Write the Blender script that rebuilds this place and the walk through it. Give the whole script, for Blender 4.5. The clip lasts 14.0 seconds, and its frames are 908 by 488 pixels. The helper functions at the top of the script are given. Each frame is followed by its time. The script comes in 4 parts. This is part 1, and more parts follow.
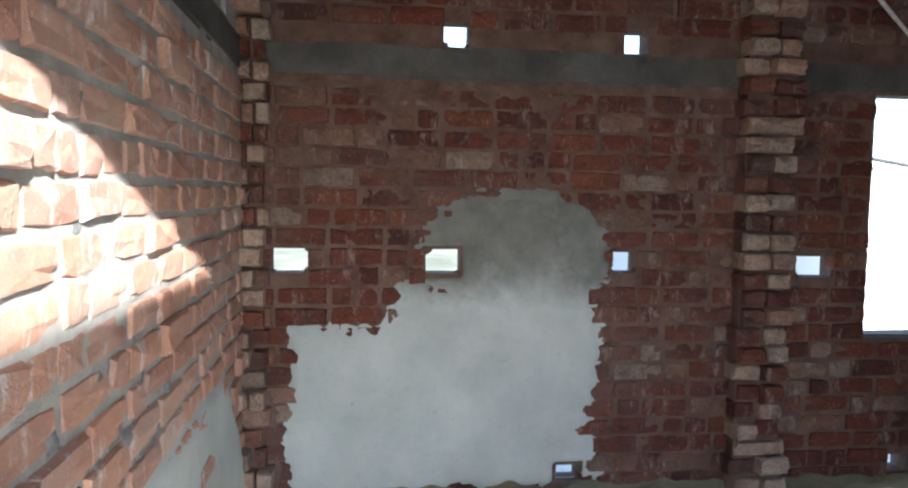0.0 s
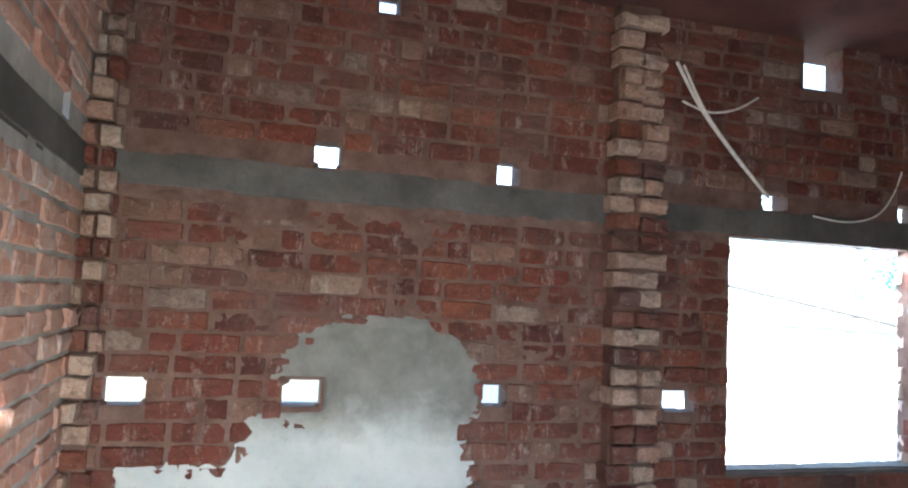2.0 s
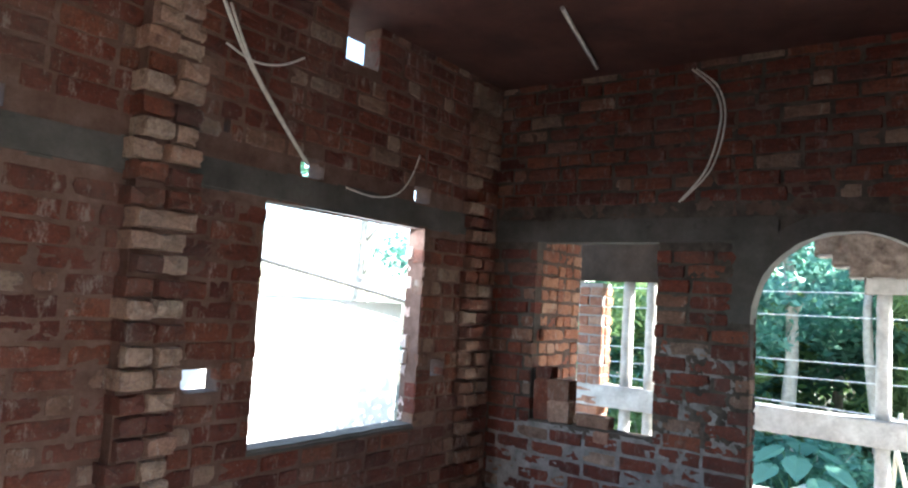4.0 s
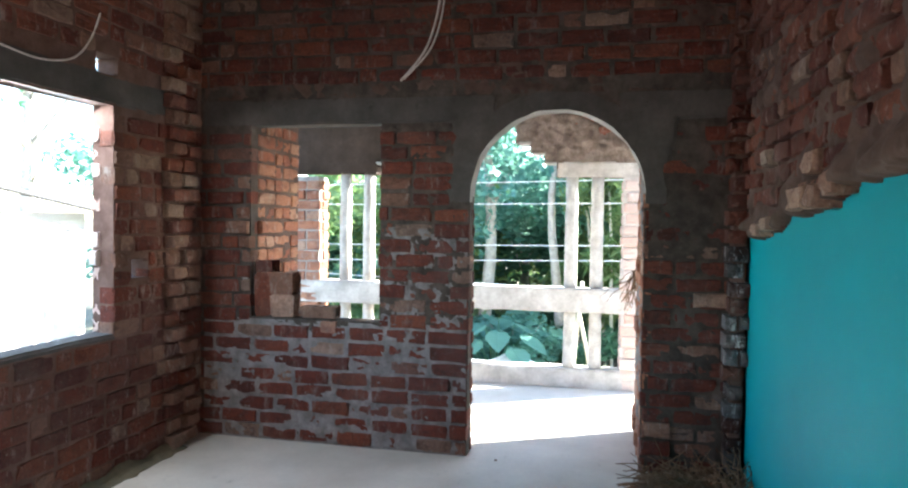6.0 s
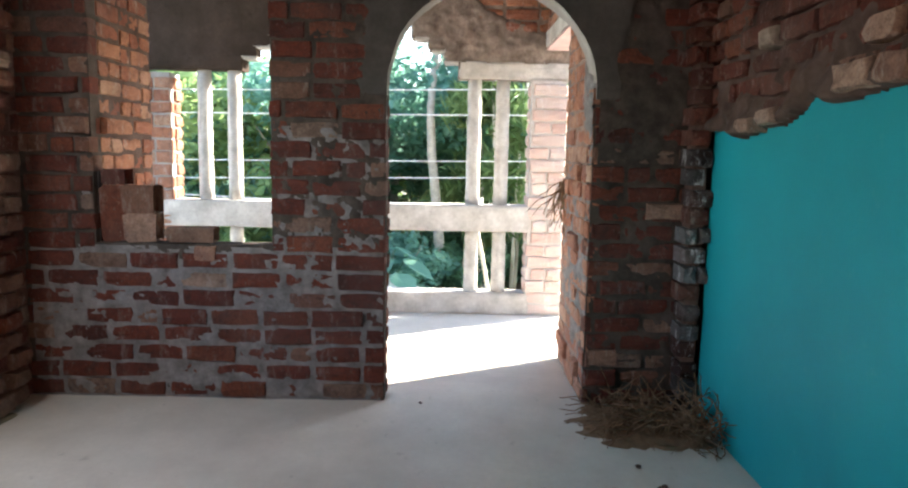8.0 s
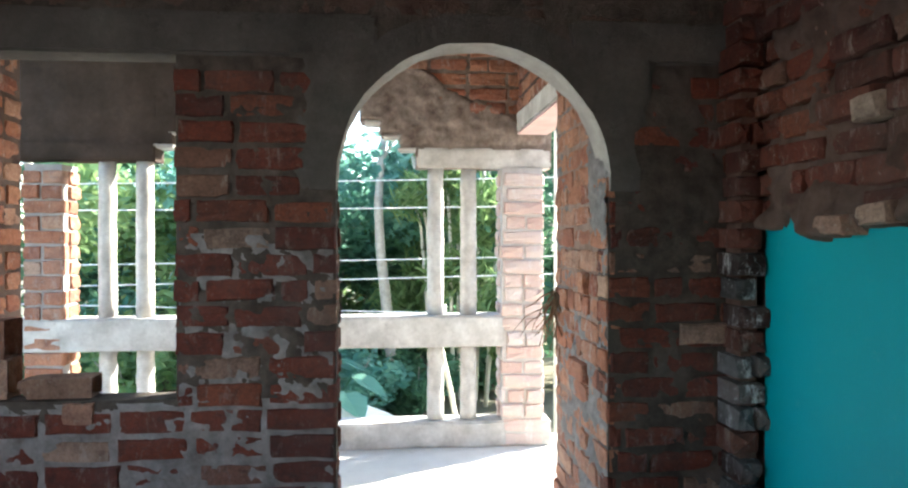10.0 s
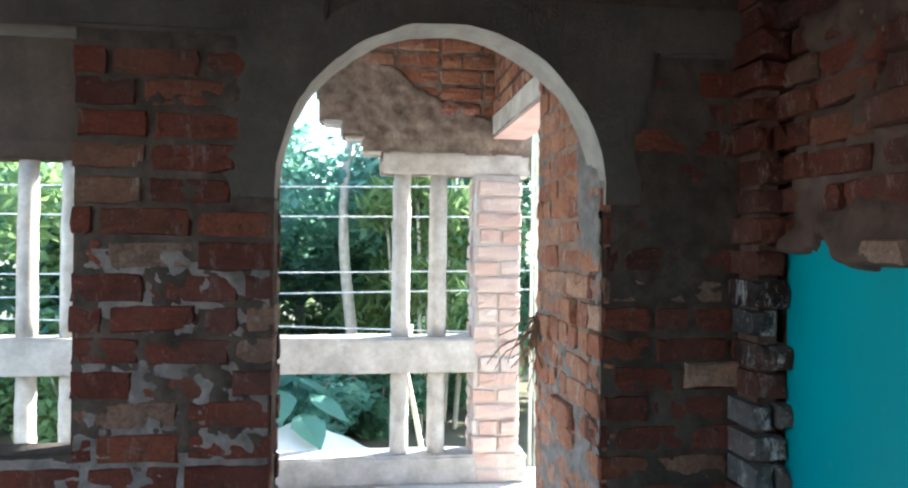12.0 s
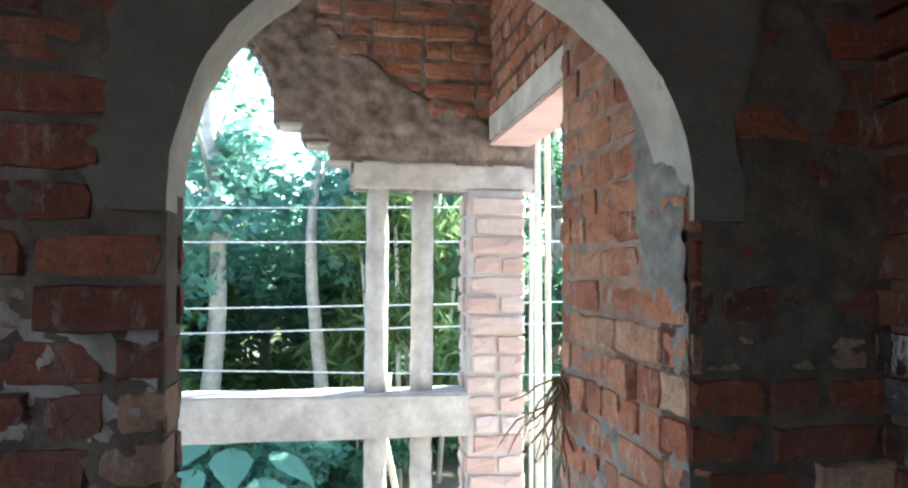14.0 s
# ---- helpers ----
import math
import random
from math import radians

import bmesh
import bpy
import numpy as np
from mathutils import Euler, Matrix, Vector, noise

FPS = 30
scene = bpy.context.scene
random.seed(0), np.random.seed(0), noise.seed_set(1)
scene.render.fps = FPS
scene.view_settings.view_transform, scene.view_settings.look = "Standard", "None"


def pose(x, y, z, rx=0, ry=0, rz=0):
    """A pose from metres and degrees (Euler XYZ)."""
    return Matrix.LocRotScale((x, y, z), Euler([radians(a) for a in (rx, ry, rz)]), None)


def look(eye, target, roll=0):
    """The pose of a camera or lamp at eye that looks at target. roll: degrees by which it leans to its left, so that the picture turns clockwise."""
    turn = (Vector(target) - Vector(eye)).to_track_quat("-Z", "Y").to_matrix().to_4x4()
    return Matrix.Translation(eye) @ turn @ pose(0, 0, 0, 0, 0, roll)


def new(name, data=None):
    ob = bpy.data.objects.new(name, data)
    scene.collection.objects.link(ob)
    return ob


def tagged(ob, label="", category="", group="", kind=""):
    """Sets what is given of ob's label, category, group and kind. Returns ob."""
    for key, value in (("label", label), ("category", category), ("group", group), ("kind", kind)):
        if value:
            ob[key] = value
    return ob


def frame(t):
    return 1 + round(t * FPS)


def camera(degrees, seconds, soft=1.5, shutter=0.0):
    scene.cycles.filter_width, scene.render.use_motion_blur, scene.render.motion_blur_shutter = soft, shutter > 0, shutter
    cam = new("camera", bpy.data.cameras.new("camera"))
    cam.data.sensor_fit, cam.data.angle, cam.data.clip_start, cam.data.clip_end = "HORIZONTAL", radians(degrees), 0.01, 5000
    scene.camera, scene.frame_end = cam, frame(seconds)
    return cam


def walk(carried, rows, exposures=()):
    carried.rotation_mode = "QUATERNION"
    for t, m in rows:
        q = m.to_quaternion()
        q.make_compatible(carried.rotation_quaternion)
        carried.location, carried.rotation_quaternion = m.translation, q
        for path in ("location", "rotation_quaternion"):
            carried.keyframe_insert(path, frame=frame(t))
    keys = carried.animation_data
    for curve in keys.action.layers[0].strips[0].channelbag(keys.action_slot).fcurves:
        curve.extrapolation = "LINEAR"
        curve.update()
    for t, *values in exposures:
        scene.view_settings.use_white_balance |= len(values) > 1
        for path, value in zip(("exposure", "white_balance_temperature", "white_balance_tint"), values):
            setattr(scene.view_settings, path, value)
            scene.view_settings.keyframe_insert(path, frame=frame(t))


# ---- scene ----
cam = camera(65.5, 14.0, soft=2.2)
PATH = [
    (0, (0.219, 0.499, 1.508), (0.442, 2.482, 1.364), 0.9),
    (0.5, (0.202, 0.513, 1.45), (0.383, 2.503, 1.358), 1.9),
    (1, (0.22, 0.538, 1.533), (0.387, 2.529, 1.608), 3.2),
    (1.5, (0.288, 0.534, 1.629), (0.472, 2.523, 1.732), 4.0),
    (2, (0.31, 0.645, 1.623), (0.848, 2.565, 1.782), 2.8),
    (2.5, (0.351, 0.72, 1.597), (1.223, 2.516, 1.717), 0.8),
    (3, (0.409, 0.85, 1.625), (1.514, 2.512, 1.75), 2.6),
    (3.5, (0.464, 0.966, 1.615), (1.822, 2.43, 1.73), 4.9),
    (4, (0.493, 1.042, 1.602), (2.099, 2.224, 1.758), 3.5),
    (4.2, (0.468, 1.068, 1.603), (2.153, 2.134, 1.752), 2.4),
    (6.3, (0.737, 1.355, 1.387), (2.703, 1.709, 1.271), 2.4),
    (6.5, (0.768, 1.445, 1.351), (2.737, 1.749, 1.180), 3.9),
    (7, (0.941, 1.620, 1.325), (2.929, 1.659, 1.109), 1.3),
    (7.5, (1.143, 1.706, 1.295), (3.124, 1.684, 1.021), 1.3),
    (9.8, (2.216, 1.895, 1.372), (4.212, 1.792, 1.323), 0.6),
    (10, (2.282, 1.889, 1.385), (4.274, 1.71, 1.367), 0.0),
    (10.5, (2.381, 1.994, 1.419), (4.353, 1.659, 1.380), -1.1),
    (11, (2.465, 1.956, 1.415), (4.437, 1.622, 1.415), -1.0),
    (11.5, (2.58, 1.862, 1.43), (4.567, 1.648, 1.487), 0.3),
    (12, (2.728, 1.827, 1.424), (4.711, 1.568, 1.428), 0.8),
    (12.5, (2.931, 1.893, 1.436), (4.881, 1.455, 1.517), -1.2),
    (13, (3.105, 1.885, 1.441), (5.052, 1.426, 1.444), -0.2),
    (13.5, (3.326, 1.773, 1.450), (5.302, 1.472, 1.505), 1.9),
    (14, (3.546, 1.780, 1.454), (5.518, 1.455, 1.530), 0.4),
]
EXPOSURE = [(0.0, 2.55, 5650, 4), (0.5, 2.45, 5650, 4), (1.0, 2.12, 5650, 4), (1.5, 2.7, 5600, 4), (2.0, 3.45, 5600, 4), (2.5, 3.45, 5800, 6), (3.0, 2.52, 6000, 8), (4.2, 2.95, 5900, 5), (6.5, 3.2, 6350, 8), (7.5, 2.92, 6800, 11), (10.0, 2.8, 6350, 6), (14.0, 2.68, 5950, 5)]
walk(cam, [(t, look(eye, target, roll)) for t, eye, target, roll in PATH], EXPOSURE)

# ---- light ----
SUN_WAY = Vector((-0.5, 0.9, -0.58)).normalized()
world = bpy.data.worlds.new("world")
scene.world = world
world.use_nodes = True
wn = world.node_tree.nodes
sky = wn.new("ShaderNodeTexSky")
sky.sky_type, sky.sun_disc = "NISHITA", False
sky.sun_elevation = math.asin(-SUN_WAY.z)
sky.sun_rotation = math.atan2(-SUN_WAY.x, -SUN_WAY.y)
sky.air_density, sky.dust_density = 1.0, 0.6
world.node_tree.links.new(sky.outputs[0], wn["Background"].inputs[0])
wn["Background"].inputs[1].default_value = 0.15
sun = new("sun", bpy.data.lights.new("sun", "SUN"))
sun.data.energy, sun.data.angle, sun.data.color = 4.6, radians(0.6), (1.0, 0.93, 0.82)
sun.matrix_world = look((0, 0, 20), Vector((0, 0, 20)) + SUN_WAY)
# added strip lamp in the north window's head, stands in for more sky light
fill_strip = new("window_fill_strip", bpy.data.lights.new("window_fill_strip", "AREA"))
fill_strip.data.shape, fill_strip.data.size, fill_strip.data.size_y = "RECTANGLE", 1.2, 0.08
fill_strip.data.energy, fill_strip.data.color = 3.0, (0.90, 0.93, 0.97)
fill_strip.matrix_world = look((3.42, 3.985, 2.02), (3.5, 2.9, 0.4))


# ---- materials ----
def mat(name, rough=0.9, metal=0.0):
    m = bpy.data.materials.new(name)
    m.use_nodes = True
    b = m.node_tree.nodes["Principled BSDF"]
    b.inputs["Roughness"].default_value = rough
    b.inputs["Metallic"].default_value = metal
    b.inputs["Specular IOR Level"].default_value = 0.25
    return m


class Nodes:
    """Short hand for building a material's nodes."""

    def __init__(self, m):
        self.t = m.node_tree
        self.b = self.t.nodes["Principled BSDF"]

    def n(self, kind, **props):
        node = self.t.nodes.new("ShaderNode" + kind)
        for k, v in props.items():
            node.inputs[k.replace("_", " ")].default_value = v
        return node

    def link(self, a, b):
        self.t.links.new(a, b)

    def coords(self):
        return self.n("NewGeometry").outputs["Position"]

    def noise(self, scale, detail=4, rough=0.6, co=None):
        x = self.n("TexNoise", Scale=scale, Detail=detail, Roughness=rough)
        self.link(co or self.coords(), x.inputs["Vector"])
        return x.outputs["Fac"]

    def ramp(self, fac, stops):
        r = self.t.nodes.new("ShaderNodeValToRGB")
        el = r.color_ramp.elements
        while len(el) < len(stops):
            el.new(0.5)
        for e, (p, c) in zip(el, stops):
            e.position, e.color = p, (*c, 1)
        self.link(fac, r.inputs[0])
        return r.outputs[0]

    def span(self, fac, lo, hi, a=0.0, b=1.0):
        r = self.n("MapRange")
        for i, v in ((1, lo), (2, hi), (3, a), (4, b)):
            r.inputs[i].default_value = v
        self.link(fac, r.inputs[0])
        return r.outputs[0]

    def mix(self, fac, a, b, mode="MIX"):
        x = self.t.nodes.new("ShaderNodeMix")
        x.data_type, x.blend_type = "RGBA", mode
        for sock, v in ((x.inputs[0], fac), (x.inputs[6], a), (x.inputs[7], b)):
            if isinstance(v, (int, float)):
                sock.default_value = v
            elif isinstance(v, tuple):
                sock.default_value = (*v, 1)
            else:
                self.link(v, sock)
        return x.outputs[2]

    def bump(self, fac, strength, dist=0.01):
        x = self.n("Bump", Strength=strength, Distance=dist)
        self.link(fac, x.inputs["Height"])
        self.link(x.outputs[0], self.b.inputs["Normal"])

    def colour(self, c):
        self.link(c, self.b.inputs["Base Color"])


def brick_material(name, stops, smear, pale=(0.36, 0.33, 0.31), burnt=(0.055, 0.028, 0.024)):
    m = mat(name, 0.93)
    k = Nodes(m)
    info = k.n("ObjectInfo").outputs["Random"]
    isl = k.n("NewGeometry").outputs["Random Per Island"]
    add = k.t.nodes.new("ShaderNodeMath")
    add.operation = "ADD"
    k.link(info, add.inputs[0]), k.link(isl, add.inputs[1])
    fr = k.t.nodes.new("ShaderNodeMath")
    fr.operation = "FRACT"
    k.link(add.outputs[0], fr.inputs[0])
    base = k.ramp(fr.outputs[0], stops)
    base = k.mix(k.span(k.noise(70, 5, 0.75), 0.4, 0.75, 0.0, 0.6), base, burnt)
    base = k.mix(k.span(k.noise(16, 6, 0.75), 0.50, 0.72, 0.0, 0.75), base, burnt)
    base = k.mix(k.span(k.noise(3.4, 6, 0.7), 0.47, 0.68, 0.0, 0.55), base, burnt)
    streak = k.n("Mapping")
    streak.inputs["Scale"].default_value = (1.0, 1.0, 0.35)
    k.link(k.coords(), streak.inputs["Vector"])
    base = k.mix(k.span(k.noise(13, 7, 0.8, streak.outputs[0]), 0.55, 0.66, 0.0, smear), base, pale)
    base = k.mix(k.span(k.noise(44, 5, 0.8), 0.60, 0.70, 0.0, smear * 0.9), base, pale)
    base = k.mix(k.span(k.noise(1.6, 5, 0.65), 0.48, 0.72, 0.0, 0.45 * smear), base, tuple(v * 0.7 for v in pale))
    k.colour(base)
    h = k.mix(0.5, k.noise(32, 7, 0.8), k.noise(150, 4, 0.7))
    k.bump(h, 1.0, 0.010)
    return m


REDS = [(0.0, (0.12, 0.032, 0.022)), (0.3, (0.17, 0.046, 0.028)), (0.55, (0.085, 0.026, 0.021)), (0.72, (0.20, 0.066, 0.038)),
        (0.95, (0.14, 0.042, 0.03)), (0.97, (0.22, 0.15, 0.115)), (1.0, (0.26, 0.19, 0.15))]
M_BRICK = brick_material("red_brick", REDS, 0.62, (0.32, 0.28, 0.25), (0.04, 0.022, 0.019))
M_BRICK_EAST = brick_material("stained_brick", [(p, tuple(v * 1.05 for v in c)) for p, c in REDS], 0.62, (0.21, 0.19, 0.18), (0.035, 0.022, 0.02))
PALES = [(0.0, (0.38, 0.23, 0.165)), (0.4, (0.46, 0.33, 0.255)), (0.7, (0.32, 0.17, 0.12)), (1.0, (0.50, 0.40, 0.32))]
# whitened for pier and window jamb: strong light put into the colour
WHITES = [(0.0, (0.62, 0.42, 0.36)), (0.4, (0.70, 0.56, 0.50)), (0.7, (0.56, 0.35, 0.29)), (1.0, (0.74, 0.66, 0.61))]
M_BRICK_OVERLIT = brick_material("overlit_whitish_brick", WHITES, 0.7, (0.78, 0.75, 0.72), (0.60, 0.48, 0.43))
BUFFS = [(0.0, (0.19, 0.095, 0.068)), (0.4, (0.24, 0.14, 0.10)), (0.7, (0.17, 0.08, 0.055)), (1.0, (0.31, 0.22, 0.17))]
M_BRICK_BUFF = brick_material("buff_brick", BUFFS, 0.7, (0.34, 0.30, 0.265), (0.07, 0.04, 0.03))
M_BRICK_PALE = brick_material("pale_brick", PALES, 0.6, (0.46, 0.42, 0.38))
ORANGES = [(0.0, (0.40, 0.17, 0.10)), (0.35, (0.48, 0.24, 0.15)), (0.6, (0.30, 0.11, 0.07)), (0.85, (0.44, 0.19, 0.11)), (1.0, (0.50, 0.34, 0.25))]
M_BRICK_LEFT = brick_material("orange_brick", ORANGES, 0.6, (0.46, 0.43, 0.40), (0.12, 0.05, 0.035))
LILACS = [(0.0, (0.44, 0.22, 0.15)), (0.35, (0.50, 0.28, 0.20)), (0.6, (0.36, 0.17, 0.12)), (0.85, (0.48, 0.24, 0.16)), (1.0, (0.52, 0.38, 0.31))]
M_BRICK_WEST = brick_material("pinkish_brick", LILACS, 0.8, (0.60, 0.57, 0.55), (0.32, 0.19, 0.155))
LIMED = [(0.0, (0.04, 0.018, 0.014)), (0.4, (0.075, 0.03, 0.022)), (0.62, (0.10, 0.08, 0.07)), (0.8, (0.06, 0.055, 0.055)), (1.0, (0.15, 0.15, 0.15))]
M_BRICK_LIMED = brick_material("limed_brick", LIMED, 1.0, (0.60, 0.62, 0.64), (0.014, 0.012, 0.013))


def cement(name, dark, light, scale=2.5, bump=0.5, rough=0.93):
    m = mat(name, rough)
    k = Nodes(m)
    a = k.ramp(k.noise(scale, 7, 0.65), [(0.3, dark), (0.7, light)])
    b = k.mix(k.span(k.noise(38, 5, 0.7), 0.35, 0.7, 0.0, 0.35), a, dark)
    c = k.mix(k.span(k.noise(9, 5, 0.75), 0.62, 0.68, 0.0, 0.4), b, tuple(v * 0.6 for v in dark))
    k.colour(c)
    k.bump(k.mix(0.5, k.noise(24, 6, 0.7), k.noise(120, 4, 0.7)), bump, 0.008)
    return m


M_MORTAR = cement("mortar", (0.06, 0.034, 0.027), (0.165, 0.12, 0.10), 5, 1.0)
M_MORTAR_PINK = cement("pinkish_mortar", (0.17, 0.105, 0.08), (0.38, 0.29, 0.245), 9, 1.0)
# pier joints, whitened like its bricks to look brightly lit
M_MORTAR_OVERLIT = cement("overlit_whitish_mortar", (0.46, 0.42, 0.39), (0.68, 0.65, 0.62), 9, 1.0)
M_MORTAR_PALE = cement("pale_mortar", (0.26, 0.235, 0.22), (0.46, 0.435, 0.41), 6, 1.0)
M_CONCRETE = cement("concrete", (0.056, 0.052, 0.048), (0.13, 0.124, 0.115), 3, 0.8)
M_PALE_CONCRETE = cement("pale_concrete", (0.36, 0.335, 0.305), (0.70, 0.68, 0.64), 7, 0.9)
M_PLASTER = cement("plaster", (0.37, 0.38, 0.37), (0.52, 0.53, 0.52), 1.8, 0.35)
M_FLOOR = cement("floor_screed", (0.53, 0.505, 0.45), (0.76, 0.73, 0.66), 1.4, 0.3, 0.6)
# paler cement for the arch soffit: veranda light put into its colour
M_LIT_SOFFIT = cement("arch_soffit_lit", (0.26, 0.25, 0.235), (0.44, 0.43, 0.41), 7, 0.8)
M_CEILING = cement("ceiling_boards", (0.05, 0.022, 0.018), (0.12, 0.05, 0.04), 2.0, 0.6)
M_ROUGH = cement("rough_render", (0.10, 0.072, 0.058), (0.42, 0.35, 0.30), 9, 1.0)
M_GROUND = cement("earth", (0.09, 0.085, 0.055), (0.25, 0.225, 0.16), 0.7, 0.6)
M_WHITE = cement("whitewash", (0.66, 0.65, 0.62), (0.82, 0.81, 0.78), 1.2, 0.3)


def teal_material():
    m = mat("teal_paint", 0.55)
    k = Nodes(m)
    a = k.ramp(k.noise(1.1, 5, 0.6), [(0.3, (0.0, 0.265, 0.32)), (0.7, (0.0, 0.33, 0.39))])
    a = k.mix(k.span(k.noise(14, 6, 0.75), 0.6, 0.75, 0.0, 0.12), a, (0.25, 0.42, 0.42))
    k.colour(a)
    k.bump(k.mix(0.6, k.noise(5, 4), k.noise(90, 4, 0.6)), 0.18, 0.01)
    return m


M_TEAL = teal_material()


def plain(name, c, rough=0.6, metal=0.0, vary=0.25, scale=30):
    m = mat(name, rough, metal)
    k = Nodes(m)
    k.colour(k.mix(k.span(k.noise(scale, 5, 0.7), 0.3, 0.7), tuple(v * (1 - vary) for v in c), tuple(min(1, v * (1 + vary)) for v in c)))
    k.bump(k.noise(scale * 3, 3), 0.25, 0.004)
    return m


M_CABLE = plain("cable_sheath", (0.62, 0.60, 0.57), 0.5)
M_STICK = plain("dry_stems", (0.2, 0.13, 0.08), 0.9)
M_WIRE = plain("wire", (0.75, 0.76, 0.74), 0.5)
M_BARK = plain("bark", (0.38, 0.34, 0.28), 0.95, 0, 0.4, 12)
M_BARK_PALE = plain("pale_bark", (0.44, 0.41, 0.35), 0.95, 0, 0.3, 14)
M_BAMBOO = plain("bamboo_pole", (0.62, 0.60, 0.50), 0.6, 0, 0.2, 8)
M_ROOF = plain("roof_tin", (0.7, 0.7, 0.69), 0.45, 0.2, 0.1, 3)
M_ORANGE = plain("terracotta_roof", (0.55, 0.19, 0.12), 0.9, 0, 0.25, 4)


def leaf_material(name, a, b):
    m = mat(name, 0.55)
    k = Nodes(m)
    k.colour(k.ramp(k.n("NewGeometry").outputs["Random Per Island"], [(0.0, a), (1.0, b)]))
    k.b.inputs["Transmission Weight"].default_value = 0.0
    out = k.t.nodes["Material Output"]
    tr = k.n("BsdfTranslucent")
    tr.inputs[0].default_value = (*[min(1, v * 1.6) for v in b], 1)
    mx = k.n("MixShader")
    mx.inputs[0].default_value = 0.35
    k.link(k.b.outputs[0], mx.inputs[1]), k.link(tr.outputs[0], mx.inputs[2])
    k.link(mx.outputs[0], out.inputs[0])
    return m


M_LEAF = leaf_material("leaf_green", (0.045, 0.115, 0.07), (0.12, 0.24, 0.135))
M_LEAF_BRIGHT = leaf_material("leaf_yellow_green", (0.085, 0.165, 0.065), (0.20, 0.29, 0.12))
M_LEAF_BLUE = leaf_material("leaf_blue_green", (0.06, 0.17, 0.13), (0.18, 0.35, 0.27))


# ---- mesh helpers ----
def mesh_of(name, bm, material):
    me = bpy.data.meshes.new(name)
    bm.to_mesh(me)
    bm.free()
    me.materials.append(material)
    return me


def part(name, bm, material, parent=None, label=""):
    ob = new(name, mesh_of(name, bm, material))
    if parent:
        ob.parent = parent
    if label:
        ob["label"] = label
    return ob


def box(bm, x0, x1, y0, y1, z0, z1, bevel=0.0):
    """Adds a box to bm."""
    r = bmesh.ops.create_cube(bm, size=1.0, matrix=Matrix.LocRotScale(((x0 + x1) / 2, (y0 + y1) / 2, (z0 + z1) / 2), None, (x1 - x0, y1 - y0, z1 - z0)))
    if bevel:
        edges = {e for v in r["verts"] for e in v.link_edges}
        bmesh.ops.bevel(bm, geom=list(edges), offset=bevel, segments=2, affect="EDGES")


def rough_box(bm, x0, x1, y0, y1, z0, z1, step=0.12, amp=0.006, seed=0.0, bevel=0.012):
    """A box whose faces are cut up and made slightly uneven, like hand-cast concrete."""
    tmp = bmesh.new()
    box(tmp, x0, x1, y0, y1, z0, z1, bevel)
    for axis, lo, hi in ((0, x0, x1), (1, y0, y1), (2, z0, z1)):
        count = min(40, int((hi - lo) / step))
        for i in range(1, count + 1):
            co, no = [0, 0, 0], [0, 0, 0]
            co[axis], no[axis] = lo + (hi - lo) * i / (count + 1), 1
            bmesh.ops.bisect_plane(tmp, geom=tmp.verts[:] + tmp.edges[:] + tmp.faces[:], plane_co=co, plane_no=no)
    for v in tmp.verts:
        v.co += amp * noise.noise_vector(v.co * 7 + Vector((seed, seed, seed)))
    me = bpy.data.meshes.new("tmp")
    tmp.to_mesh(me)
    tmp.free()
    bm.from_mesh(me)
    bpy.data.meshes.remove(me)


def tube(bm, pts, r0, r1=None, sides=8):
    """A tapered tube along the points."""
    pts = [Vector(p) for p in pts]
    r1 = r0 if r1 is None else r1
    rings = []
    for i, p in enumerate(pts):
        d = (pts[min(i + 1, len(pts) - 1)] - pts[max(i - 1, 0)]).normalized()
        a = d.cross(Vector((0, 0, 1)) if abs(d.z) < 0.9 else Vector((1, 0, 0))).normalized()
        b = d.cross(a)
        r = r0 + (r1 - r0) * i / max(1, len(pts) - 1)
        rings.append([bm.verts.new(p + r * (math.cos(k * math.tau / sides) * a + math.sin(k * math.tau / sides) * b)) for k in range(sides)])
    for ra, rb in zip(rings, rings[1:]):
        for k in range(sides):
            bm.faces.new((ra[k], ra[(k + 1) % sides], rb[(k + 1) % sides], rb[k])).smooth = True
    bm.faces.new(rings[0][::-1]), bm.faces.new(rings[-1])


class Plane:
    """A wall's face: u runs along it, n out of it, z up."""

    def __init__(self, origin, along, out):
        self.m = Matrix.Identity(4)
        for i, d in enumerate((along, out, (0, 0, 1))):
            for j in range(3):
                self.m[j][i] = d[j]
        self.m.translation = Vector(origin)


